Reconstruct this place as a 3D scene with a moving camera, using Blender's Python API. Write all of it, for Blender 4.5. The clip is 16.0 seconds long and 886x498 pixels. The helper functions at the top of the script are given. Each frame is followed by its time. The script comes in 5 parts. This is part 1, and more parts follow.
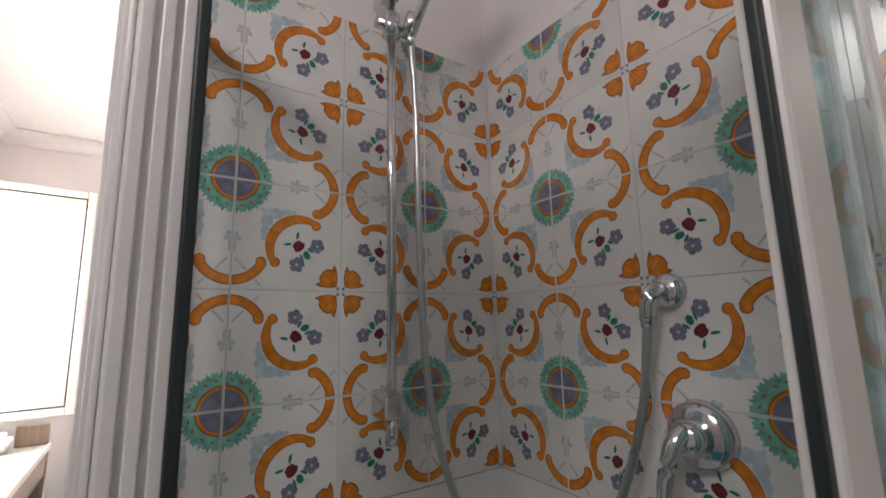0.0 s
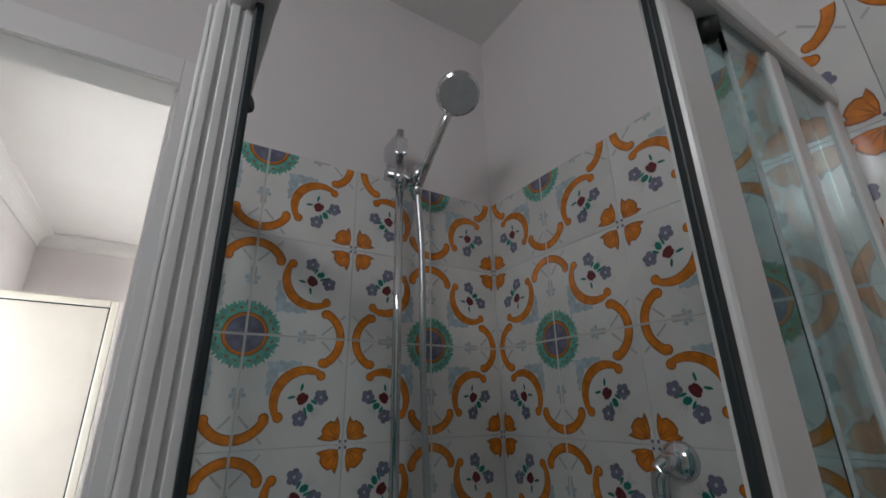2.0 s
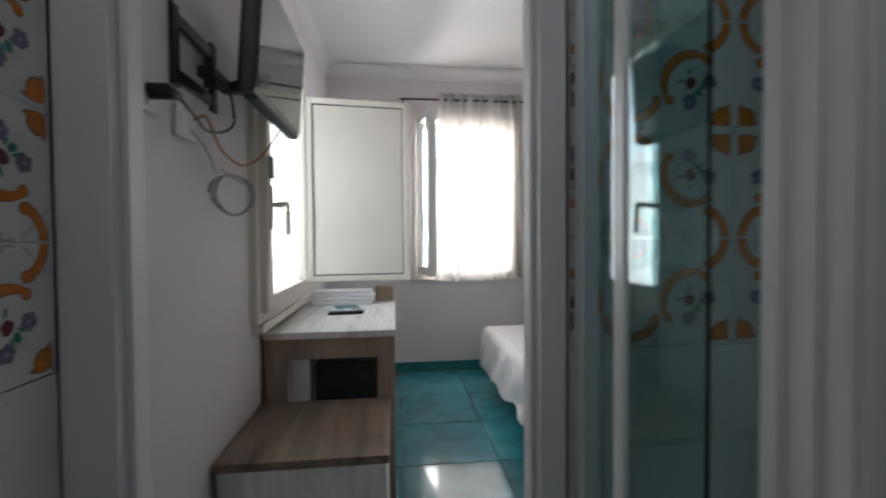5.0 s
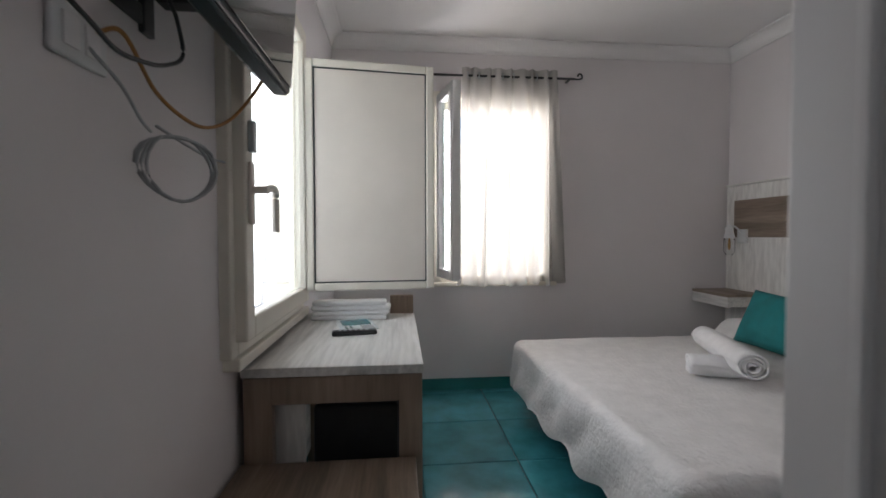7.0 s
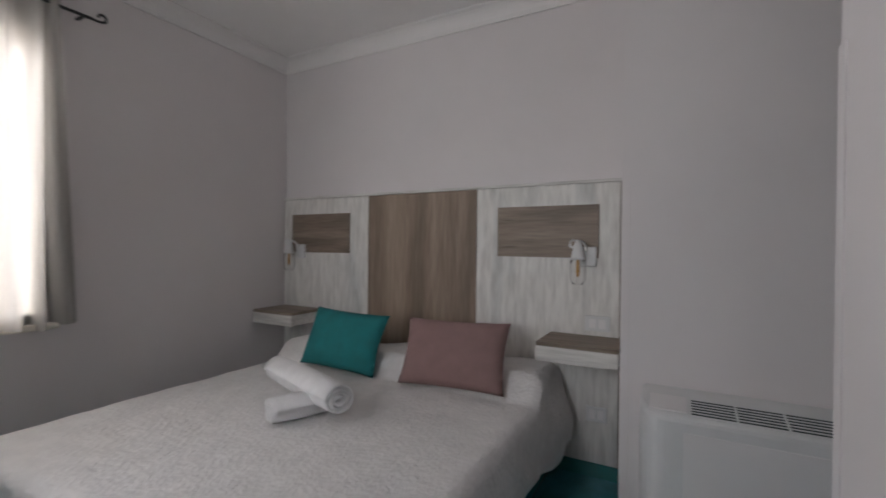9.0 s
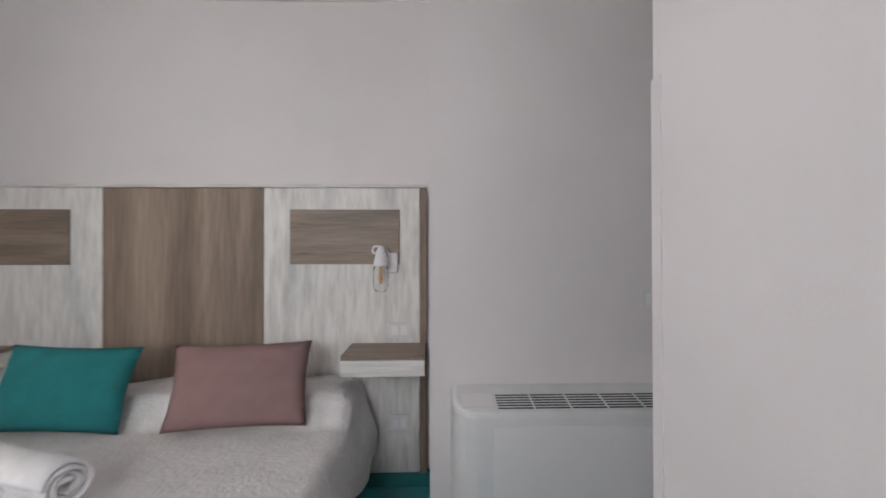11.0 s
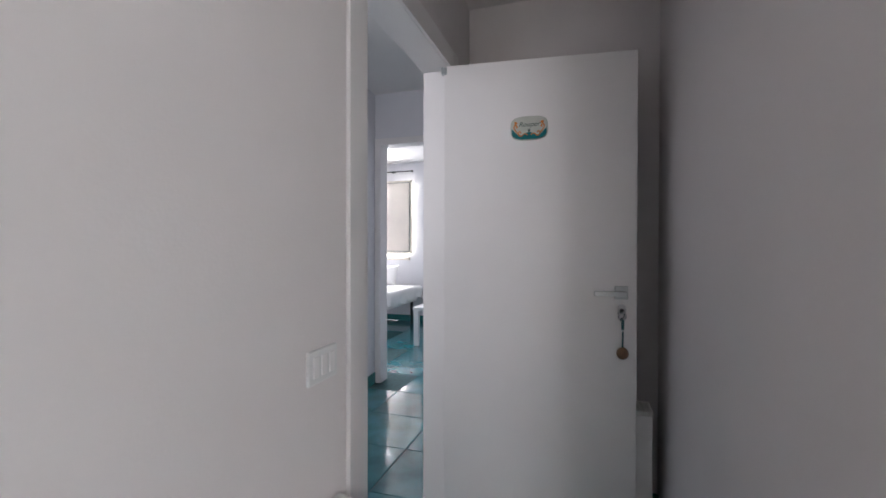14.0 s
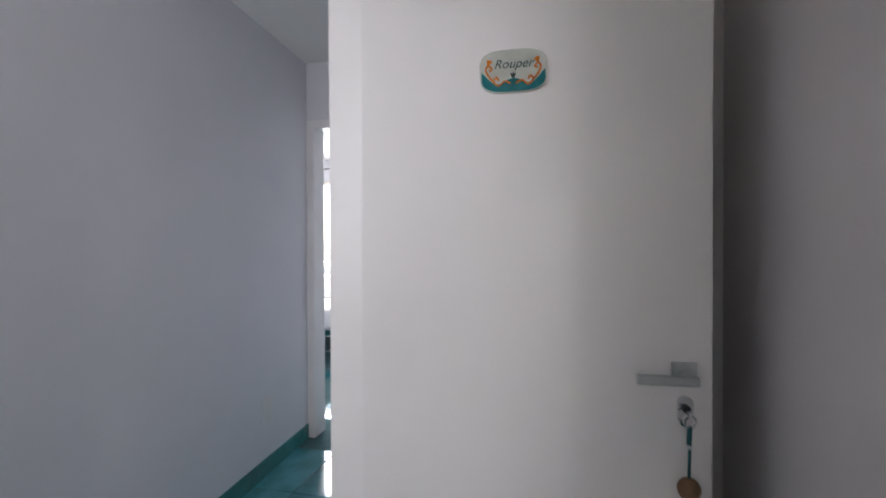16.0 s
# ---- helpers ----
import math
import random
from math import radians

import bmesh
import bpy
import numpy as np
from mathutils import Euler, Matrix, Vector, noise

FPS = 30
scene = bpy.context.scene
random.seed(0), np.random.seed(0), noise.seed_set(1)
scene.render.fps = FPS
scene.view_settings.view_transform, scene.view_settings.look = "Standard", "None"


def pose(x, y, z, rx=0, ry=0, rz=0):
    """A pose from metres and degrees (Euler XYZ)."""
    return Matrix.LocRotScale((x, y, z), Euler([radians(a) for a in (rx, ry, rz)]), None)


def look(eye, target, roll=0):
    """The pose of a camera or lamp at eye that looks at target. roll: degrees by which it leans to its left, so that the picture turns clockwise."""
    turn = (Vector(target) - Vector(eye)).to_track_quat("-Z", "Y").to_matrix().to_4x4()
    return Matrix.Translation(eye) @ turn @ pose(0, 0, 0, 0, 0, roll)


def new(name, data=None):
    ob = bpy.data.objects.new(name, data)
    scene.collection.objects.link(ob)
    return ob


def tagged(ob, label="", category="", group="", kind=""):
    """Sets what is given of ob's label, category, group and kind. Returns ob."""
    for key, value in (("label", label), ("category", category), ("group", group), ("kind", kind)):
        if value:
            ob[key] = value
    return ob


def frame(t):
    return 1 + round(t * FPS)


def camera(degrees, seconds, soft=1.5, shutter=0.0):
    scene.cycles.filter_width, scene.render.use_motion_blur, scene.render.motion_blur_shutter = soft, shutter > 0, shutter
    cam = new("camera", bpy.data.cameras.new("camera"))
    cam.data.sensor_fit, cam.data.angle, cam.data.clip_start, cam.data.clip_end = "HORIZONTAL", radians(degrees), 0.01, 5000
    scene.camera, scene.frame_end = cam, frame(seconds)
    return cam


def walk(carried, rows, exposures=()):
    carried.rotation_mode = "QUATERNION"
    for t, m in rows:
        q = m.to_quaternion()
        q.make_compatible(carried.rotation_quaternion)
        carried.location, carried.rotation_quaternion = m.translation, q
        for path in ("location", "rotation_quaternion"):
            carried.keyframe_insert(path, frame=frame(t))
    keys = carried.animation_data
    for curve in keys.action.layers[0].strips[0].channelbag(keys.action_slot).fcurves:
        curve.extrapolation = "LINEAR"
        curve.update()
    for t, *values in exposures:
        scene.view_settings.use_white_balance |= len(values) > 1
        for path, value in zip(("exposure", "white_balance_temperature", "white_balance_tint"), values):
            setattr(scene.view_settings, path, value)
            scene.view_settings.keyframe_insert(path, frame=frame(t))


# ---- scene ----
cam = camera(90.8, 16.0, 1.6, 0.5)
# seconds, eye, target, roll
PATH = [
    (0, (0.833, -0.717, 1.259), (-0.8, 0.39, 1.583), -1.2),
    (0.5, (0.867, -0.711, 1.333), (-0.797, 0.352, 1.651), -1.2),
    (1, (0.888, -0.729, 1.406), (-0.75, 0.313, 1.885), -1.3),
    (1.5, (0.892, -0.734, 1.41), (-0.704, 0.281, 2.059), -1.2),
    (2, (0.888, -0.723, 1.39), (-0.705, 0.284, 2.06), -1.0),
    (2.5, (0.862, -0.722, 1.311), (-0.73, 0.291, 1.973), -0.9),
    (3, (0.864, -0.709, 1.241), (-0.762, 0.369, 1.679), -0.5),
    (3.5, (0.859, -0.762, 1.206), (-0.765, 0.369, 1.495), -0.5),
    (4, (0.857, -0.821, 1.152), (-0.889, 0.15, 1.227), 0.3),
    (4.5, (0.831, -0.970, 1.150), (-1.075, -0.363, 1.112), 0.1),
    (5, (0.755, -1.036, 1.122), (-1.234, -0.812, 1.073), -0.4),
    (5.2, (0.728, -1.045, 1.132), (-1.267, -0.920, 1.045), -0.3),
    (7.3, (0.164, -1.100, 1.130), (-1.822, -0.866, 1.082), 0.0),
    (7.5, (0.111, -1.071, 1.147), (-1.858, -0.727, 1.084), 0.1),
    (8, (-0.026, -0.988, 1.190), (-1.804, -0.076, 1.122), 0.4),
    (8.5, (-0.174, -0.905, 1.159), (-1.496, 0.595, 1.127), 0.8),
    (9, (-0.305, -0.904, 1.162), (-1.255, 0.855, 1.152), 0.6),
    (9.5, (-0.329, -0.915, 1.148), (-0.966, 0.981, 1.158), -0.0),
    (10, (-0.336, -0.893, 1.159), (-0.684, 1.076, 1.157), -0.5),
    (10.2, (-0.351, -0.872, 1.141), (-0.638, 1.107, 1.154), -0.4),
    (12.3, (-0.715, -0.318, 1.222), (0.207, 1.452, 1.188), 1.0),
    (12.5, (-0.704, -0.187, 1.219), (0.352, 1.511, 1.185), 1.2),
    (12.7, (-0.657, -0.097, 1.233), (0.499, 1.535, 1.194), 1.2),
    (12.9, (-0.616, -0.018, 1.252), (0.686, 1.499, 1.21), 1.3),
    (13, (-0.576, 0.027, 1.249), (0.812, 1.467, 1.216), 1.2),
    (13.2, (-0.558, 0.109, 1.25), (1.003, 1.358, 1.218), 1.0),
    (13.5, (-0.538, 0.245, 1.232), (1.266, 1.108, 1.224), 0.9),
    (14, (-0.477, 0.379, 1.261), (1.425, 0.995, 1.245), 0.1),
    (14.2, (-0.422, 0.408, 1.279), (1.485, 1.012, 1.261), 0.1),
    (14.5, (-0.331, 0.408, 1.277), (1.579, 1.004, 1.268), 0.2),
    (15, (-0.119, 0.415, 1.312), (1.795, 0.997, 1.293), -0.0),
    (15.5, (0.137, 0.453, 1.336), (2.051, 1.032, 1.319), -0.0),
    (16, (0.388, 0.515, 1.358), (2.326, 1.008, 1.34), -0.2),
]
EXPOSURES = [(0.0, 3.4, 7150, 21), (1.0, 2.95, 6800, 15), (2.5, 2.6, 6400, 11), (3.5, 2.6, 6350, 11), (4.0, 2.4, 6350, 12), (4.4, 2.0, 6200, 11), (5.2, 1.62, 6200, 11), (7.3, 1.15, 6350, 13), (8.5, 0.9, 6350, 13), (9.0, 1.1, 6350, 14), (9.5, 1.42, 6400, 14), (10.2, 1.85, 6350, 14), (12.3, 1.75, 6350, 14), (14.0, 2.15, 6350, 13), (16.0, 2.42, 6400, 12)]
walk(cam, [(t, look(eye, target, roll)) for t, eye, target, roll in PATH], EXPOSURES)

# ---- world, sun, window light and added fill lamps ----
world = bpy.data.worlds.new("sky")
scene.world = world
world.use_nodes = True
wn, wl = world.node_tree.nodes, world.node_tree.links
sky = wn.new("ShaderNodeTexSky")
sky.sky_type, sky.sun_disc = "NISHITA", False
sky.sun_elevation, sky.sun_rotation = radians(58), radians(80)
wl.new(sky.outputs[0], wn["Background"].inputs[0])
wn["Background"].inputs[1].default_value = 0.12
sun = new("sun", bpy.data.lights.new("sun", "SUN"))
sun.data.energy, sun.data.angle, sun.data.color = 3.0, radians(0.5), (1.0, 0.95, 0.87)
sun.matrix_world = look((8, 1.4, 12.8), (0, 0, 0))


def area_lamp(name, eye, target, w, h, energy, color=(1.0, 0.985, 0.975)):
    """An area lamp for daylight in a window's opening; also used for added fill."""
    lamp = new(name, bpy.data.lights.new(name, "AREA"))
    lamp.data.shape, lamp.data.size, lamp.data.size_y = "RECTANGLE", w, h
    lamp.data.energy, lamp.data.color = energy, color
    lamp.matrix_world = look(eye, target)
    return lamp


area_lamp("light_window_west", (-3.02, -0.42, 1.44), (0, -0.42, 1.0), 0.85, 1.20, 19)
area_lamp("light_window_south", (-1.392, -1.68, 1.43), (-1.392, 1.0, 1.15), 0.80, 1.22, 5.0)
area_lamp("light_window_far_room", (6.28, 3.65, 1.68), (3.0, 2.6, 0.8), 0.95, 1.2, 24, (0.95, 0.97, 1.0))
# fill lamp added to brighten the hall; the wall behind it has no window
area_lamp("fill_light_hall", (-0.34, 1.90, 1.5), (3.0, 1.75, 1.2), 0.55, 1.8, 5.6, (0.98, 0.98, 1.0))
# fill lamp added for the shower tiles; the bathroom has no known window
area_lamp("fill_light_bathroom", (1.05, -1.53, 2.22), (0.25, 0.0, 1.3), 0.6, 0.36, 1.2, (0.95, 0.98, 1.0))


# ---- materials ----
def material(name, color, rough=0.6, metal=0.0, vary=0.08, scale=6.0, bump=0.0, bump_scale=60.0, coat=0.0, spec=0.5, stretch=(1, 1, 1), island=0.0, depth=0.004):
    m = bpy.data.materials.new(name)
    m.use_nodes = True
    nt = m.node_tree
    n, l = nt.nodes, nt.links
    b = n["Principled BSDF"]
    b.inputs["Roughness"].default_value, b.inputs["Metallic"].default_value = rough, metal
    b.inputs["Coat Weight"].default_value, b.inputs["Specular IOR Level"].default_value = coat, spec
    tc = n.new("ShaderNodeTexCoord")
    mp = n.new("ShaderNodeMapping")
    mp.inputs["Scale"].default_value = stretch
    l.new(tc.outputs["Object"], mp.inputs[0])
    big = n.new("ShaderNodeTexNoise")
    big.inputs["Scale"].default_value, big.inputs["Detail"].default_value = scale, 6.0
    l.new(mp.outputs[0], big.inputs["Vector"])
    ramp = n.new("ShaderNodeValToRGB")
    lo = [max(0.0, c * (1 - vary * 2)) for c in color]
    hi = [min(1.0, c * (1 + vary)) for c in color]
    ramp.color_ramp.elements[0].position, ramp.color_ramp.elements[1].position = 0.25, 0.75
    ramp.color_ramp.elements[0].color, ramp.color_ramp.elements[1].color = (*lo, 1), (*hi, 1)
    l.new(big.outputs["Fac"], ramp.inputs[0])
    last = ramp.outputs[0]
    if island:
        info = n.new("ShaderNodeObjectInfo")
        hue = n.new("ShaderNodeHueSaturation")
        rng = n.new("ShaderNodeMapRange")
        rng.inputs["To Min"].default_value, rng.inputs["To Max"].default_value = 1 - island, 1 + island
        l.new(info.outputs["Random"], rng.inputs["Value"])
        l.new(rng.outputs[0], hue.inputs["Value"])
        l.new(last, hue.inputs["Color"])
        last = hue.outputs[0]
    l.new(last, b.inputs["Base Color"])
    fine = n.new("ShaderNodeTexNoise")
    fine.inputs["Scale"].default_value, fine.inputs["Detail"].default_value = bump_scale, 4.0
    l.new(mp.outputs[0], fine.inputs["Vector"])
    rr = n.new("ShaderNodeMapRange")
    rr.inputs["To Min"].default_value, rr.inputs["To Max"].default_value = max(0.02, rough * 0.85), min(1.0, rough * 1.15)
    l.new(big.outputs["Fac"], rr.inputs["Value"])
    l.new(rr.outputs[0], b.inputs["Roughness"])
    if bump:
        bp = n.new("ShaderNodeBump")
        bp.inputs["Strength"].default_value, bp.inputs["Distance"].default_value = bump, depth
        l.new(fine.outputs["Fac"], bp.inputs["Height"])
        l.new(bp.outputs[0], b.inputs["Normal"])
    return m


def wood(name, light, dark, along="z", rough=0.5, scale=1.0, contrast=(0.35, 0.68), cracks=0.0, stretch=0.8):
    """Laminate with long fibres, cathedral streaks and small dark cracks."""
    m = bpy.data.materials.new(name)
    m.use_nodes = True
    n, l = m.node_tree.nodes, m.node_tree.links
    b = n["Principled BSDF"]
    tc, mp = n.new("ShaderNodeTexCoord"), n.new("ShaderNodeMapping")
    k = [9.0, 9.0, 9.0]
    k["xyz".index(along)] = stretch
    mp.inputs["Scale"].default_value = [v * scale for v in k]
    l.new(tc.outputs["Object"], mp.inputs[0])
    a = n.new("ShaderNodeTexNoise")
    a.inputs["Scale"].default_value, a.inputs["Detail"].default_value, a.inputs["Distortion"].default_value = 1.0, 8.0, 0.5
    l.new(mp.outputs[0], a.inputs["Vector"])
    ramp = n.new("ShaderNodeValToRGB")
    e = ramp.color_ramp.elements
    e[0].position, e[1].position = contrast
    e[0].color, e[1].color = (*dark, 1), (*light, 1)
    l.new(a.outputs["Fac"], ramp.inputs[0])
    f = n.new("ShaderNodeTexNoise")
    f.inputs["Scale"].default_value, f.inputs["Detail"].default_value = 7.0, 5.0
    l.new(mp.outputs[0], f.inputs["Vector"])
    fr = n.new("ShaderNodeValToRGB")
    fr.color_ramp.elements[0].position, fr.color_ramp.elements[1].position = 0.30, 0.62
    fr.color_ramp.elements[0].color, fr.color_ramp.elements[1].color = (0.72, 0.71, 0.70, 1), (1, 1, 1, 1)
    l.new(f.outputs["Fac"], fr.inputs[0])
    mix = n.new("ShaderNodeMix")
    mix.data_type, mix.blend_type = "RGBA", "MULTIPLY"
    mix.inputs["Factor"].default_value = 0.8
    l.new(ramp.outputs[0], mix.inputs["A"])
    l.new(fr.outputs[0], mix.inputs["B"])
    last = mix.outputs["Result"]
    if cracks:
        k[:] = [34.0, 34.0, 34.0]
        k["xyz".index(along)] = 3.2
        mc = n.new("ShaderNodeMapping")
        mc.inputs["Scale"].default_value = k
        l.new(tc.outputs["Object"], mc.inputs[0])
        cn = n.new("ShaderNodeTexNoise")
        cn.inputs["Scale"].default_value, cn.inputs["Detail"].default_value = 1.0, 1.0
        l.new(mc.outputs[0], cn.inputs["Vector"])
        cr = n.new("ShaderNodeValToRGB")
        cr.color_ramp.elements[0].position, cr.color_ramp.elements[1].position = 0.235, 0.275
        cr.color_ramp.elements[0].color, cr.color_ramp.elements[1].color = (0.25, 0.22, 0.20, 1), (1, 1, 1, 1)
        l.new(cn.outputs["Fac"], cr.inputs[0])
        cm = n.new("ShaderNodeMix")
        cm.data_type, cm.blend_type = "RGBA", "MULTIPLY"
        cm.inputs["Factor"].default_value = cracks
        l.new(last, cm.inputs["A"])
        l.new(cr.outputs[0], cm.inputs["B"])
        last = cm.outputs["Result"]
    l.new(last, b.inputs["Base Color"])
    b.inputs["Roughness"].default_value = rough
    bp = n.new("ShaderNodeBump")
    bp.inputs["Strength"].default_value, bp.inputs["Distance"].default_value = 0.25, 0.002
    l.new(f.outputs["Fac"], bp.inputs["Height"])
    l.new(bp.outputs[0], b.inputs["Normal"])
    return m


def glass(name, color=(0.9, 0.97, 0.96), rough=0.02, ior=1.45):
    m = bpy.data.materials.new(name)
    m.use_nodes = True
    b = m.node_tree.nodes["Principled BSDF"]
    b.inputs["Base Color"].default_value = (*color, 1)
    b.inputs["Roughness"].default_value, b.inputs["IOR"].default_value = rough, ior
    b.inputs["Transmission Weight"].default_value = 1.0
    return m


def sheer(name):
    """Thin white curtain cloth that lets daylight through."""
    m = bpy.data.materials.new(name)
    m.use_nodes = True
    n, l = m.node_tree.nodes, m.node_tree.links
    out = n["Material Output"]
    d, t, tr = n.new("ShaderNodeBsdfDiffuse"), n.new("ShaderNodeBsdfTranslucent"), n.new("ShaderNodeBsdfTransparent")
    d.inputs[0].default_value = (0.85, 0.83, 0.79, 1)
    t.inputs[0].default_value = (0.225, 0.212, 0.195, 1)
    wv = n.new("ShaderNodeTexNoise")
    wv.inputs["Scale"].default_value = 90.0
    tc = n.new("ShaderNodeTexCoord")
    l.new(tc.outputs["Object"], wv.inputs["Vector"])
    a, b = n.new("ShaderNodeMixShader"), n.new("ShaderNodeMixShader")
    a.inputs[0].default_value = 0.55
    rg = n.new("ShaderNodeMapRange")
    rg.inputs["To Min"].default_value, rg.inputs["To Max"].default_value = 0.02, 0.07
    l.new(wv.outputs["Fac"], rg.inputs["Value"])
    l.new(d.outputs[0], a.inputs[1])
    l.new(t.outputs[0], a.inputs[2])
    l.new(rg.outputs[0], b.inputs[0])
    l.new(a.outputs[0], b.inputs[1])
    l.new(tr.outputs[0], b.inputs[2])
    l.new(b.outputs[0], out.inputs[0])
    return m


PAINT = material("wall_paint", (0.74, 0.70, 0.70), 0.75, vary=0.03, scale=1.6, bump=0.12, bump_scale=140)
PAINT_HALL = material("hall_paint", (0.74, 0.74, 0.78), 0.7, vary=0.03, scale=1.6, bump=0.10, bump_scale=140)
CEIL = material("ceiling_paint", (0.80, 0.78, 0.77), 0.85, vary=0.03, scale=1.2, bump=0.08, bump_scale=120)
WHITE = material("white_lacquer", (0.80, 0.78, 0.78), 0.38, vary=0.02, scale=3, bump=0.02)
PVC = material("white_pvc", (0.78, 0.78, 0.77), 0.30, vary=0.03, scale=5)
CREAM = material("cream_aluminium", (0.78, 0.73, 0.64), 0.42, vary=0.03, scale=4)
CREAM_DARK = material("cream_panel", (0.76, 0.69, 0.62), 0.5, vary=0.03, scale=5, bump=0.03)
TEAL = material("teal_floor_tile", (0.042, 0.235, 0.275), 0.16, vary=0.22, scale=5.5, bump=0.07, bump_scale=7, coat=0.4, island=0.20)
TEAL_BASE = material("teal_baseboard_tile", (0.03, 0.20, 0.20), 0.22, vary=0.15, scale=6, bump=0.06, bump_scale=12)
GROUT = material("floor_grout", (0.05, 0.13, 0.14), 0.85, vary=0.2, scale=30)
WALL_GROUT = material("wall_grout", (0.66, 0.66, 0.64), 0.8, vary=0.06, scale=30)
GLAZE = material("tile_glaze_white", (0.72, 0.71, 0.69), 0.14, vary=0.05, scale=9, bump=0.04, bump_scale=25, coat=0.2, island=0.05)
ORANGE = material("tile_orange", (0.72, 0.225, 0.025), 0.18, vary=0.22, scale=45)
BROWN = material("tile_brown_line", (0.30, 0.10, 0.02), 0.2, vary=0.2, scale=45)
AQUA = material("tile_aqua", (0.16, 0.46, 0.38), 0.18, vary=0.25, scale=60)
PALE = material("tile_pale_blue", (0.46, 0.55, 0.60), 0.18, vary=0.15, scale=60)
VIOLET = material("tile_violet_grey", (0.19, 0.19, 0.27), 0.18, vary=0.2, scale=60)
RED = material("tile_dark_red", (0.16, 0.03, 0.035), 0.18, vary=0.2, scale=60)
GREEN = material("tile_green", (0.02, 0.20, 0.16), 0.18, vary=0.2, scale=60)
GREYLINE = material("tile_grey_line", (0.52, 0.50, 0.50), 0.2, vary=0.1, scale=60)
CHROME = material("chrome", (0.72, 0.74, 0.76), 0.10, metal=1.0, vary=0.03, scale=20)
STEEL = material("satin_steel", (0.50, 0.53, 0.54), 0.32, metal=1.0, vary=0.05, scale=30)
RUBBER = material("black_rubber", (0.012, 0.022, 0.026), 0.5, vary=0.1, scale=30)
BLACK = material("black_plastic", (0.018, 0.020, 0.022), 0.35, vary=0.1, scale=30)
SCREEN = material("tv_screen", (0.012, 0.016, 0.018), 0.06, vary=0.05, scale=3, coat=0.5)
PANE = glass("window_glass")
JAR_GLASS = glass("jar_glass", (0.98, 0.98, 0.98), 0.02, 1.08)
CABIN_GLASS = glass("shower_glass", (0.62, 0.80, 0.80))
OAK_V = wood("oak_laminate_vertical", (0.37, 0.28, 0.21), (0.20, 0.145, 0.105), "z")
OAK_X = wood("oak_laminate_lengthwise", (0.35, 0.275, 0.215), (0.19, 0.145, 0.11), "x", scale=1.3, cracks=0.9)
OAK_Y = wood("oak_laminate_crosswise", (0.33, 0.25, 0.19), (0.16, 0.12, 0.09), "y", scale=1.2)
OAK_STREAK = wood("oak_laminate_streaked", (0.36, 0.27, 0.20), (0.13, 0.095, 0.07), "x", rough=0.32, scale=2.2, contrast=(0.30, 0.72))
WASH_V = wood("whitewashed_laminate_vertical", (0.79, 0.77, 0.74), (0.53, 0.54, 0.53), "z", scale=0.7, contrast=(0.27, 0.46), stretch=1.5)
WASH_X = wood("whitewashed_laminate_lengthwise", (0.76, 0.74, 0.71), (0.46, 0.45, 0.44), "x", contrast=(0.28, 0.5))
SPREAD = material("white_bedspread", (0.76, 0.74, 0.73), 0.9, vary=0.05, scale=14, bump=1.0, bump_scale=52, depth=0.007)
LINEN = material("white_linen", (0.80, 0.79, 0.79), 0.9, vary=0.03, scale=8, bump=0.25, bump_scale=160)
TOWEL = material("white_terry", (0.80, 0.79, 0.79), 0.95, vary=0.04, scale=20, bump=0.9, bump_scale=220)
TEAL_CLOTH = material("teal_cotton", (0.012, 0.185, 0.195), 0.9, vary=0.12, scale=12, bump=0.4, bump_scale=260)
MAUVE_CLOTH = material("mauve_cotton", (0.28, 0.175, 0.165), 0.9, vary=0.08, scale=12, bump=0.4, bump_scale=260)
CURTAIN = sheer("sheer_curtain")
IRON = material("dark_iron", (0.06, 0.065, 0.065), 0.45, metal=0.8, vary=0.2, scale=40)
PLASTIC = material("white_plastic", (0.72, 0.72, 0.72), 0.35, vary=0.03, scale=10)
DARK_SLOT = material("dark_slot", (0.02, 0.035, 0.04), 0.7, vary=0.2, scale=20)
CABLE = material("grey_cable", (0.42, 0.43, 0.44), 0.5, vary=0.06, scale=40)
CABLE_ORANGE = material("orange_cable", (0.42, 0.20, 0.05), 0.5, vary=0.1, scale=40)
CORD = material("teal_cord", (0.01, 0.10, 0.11), 0.8, vary=0.15, scale=200)
BALL = material("turned_wood", (0.20, 0.11, 0.055), 0.45, vary=0.2, scale=30)
SIGN_CREAM = material("sign_cream_glaze", (0.52, 0.55, 0.50), 0.2, vary=0.06, scale=30)
SIGN_TEAL = material("sign_teal_glaze", (0.006, 0.16, 0.18), 0.2, vary=0.15, scale=40)
INK = material("ink_dark_green", (0.012, 0.05, 0.045), 0.4, vary=0.1, scale=40)
PAPER = material("printed_paper", (0.60, 0.62, 0.62), 0.6, vary=0.1, scale=12)
STUCCO = material("pale_stucco", (0.62, 0.56, 0.48), 0.9, vary=0.1, scale=1.5, bump=0.2)
OUTSIDE = material("outdoor_ground", (0.30, 0.28, 0.25), 0.95, vary=0.15, scale=0.6, bump=0.2)
BULB = material("bulb_amber_glass", (0.60, 0.35, 0.14), 0.2, vary=0.1, scale=20)


# ---- building helpers ----
def thing(name, base, label, category, group="", kind=""):
    ob = new(name)
    ob.empty_display_size = 0.05
    ob.matrix_world = Matrix.Translation(base)
    return tagged(ob, label, category, group, kind)


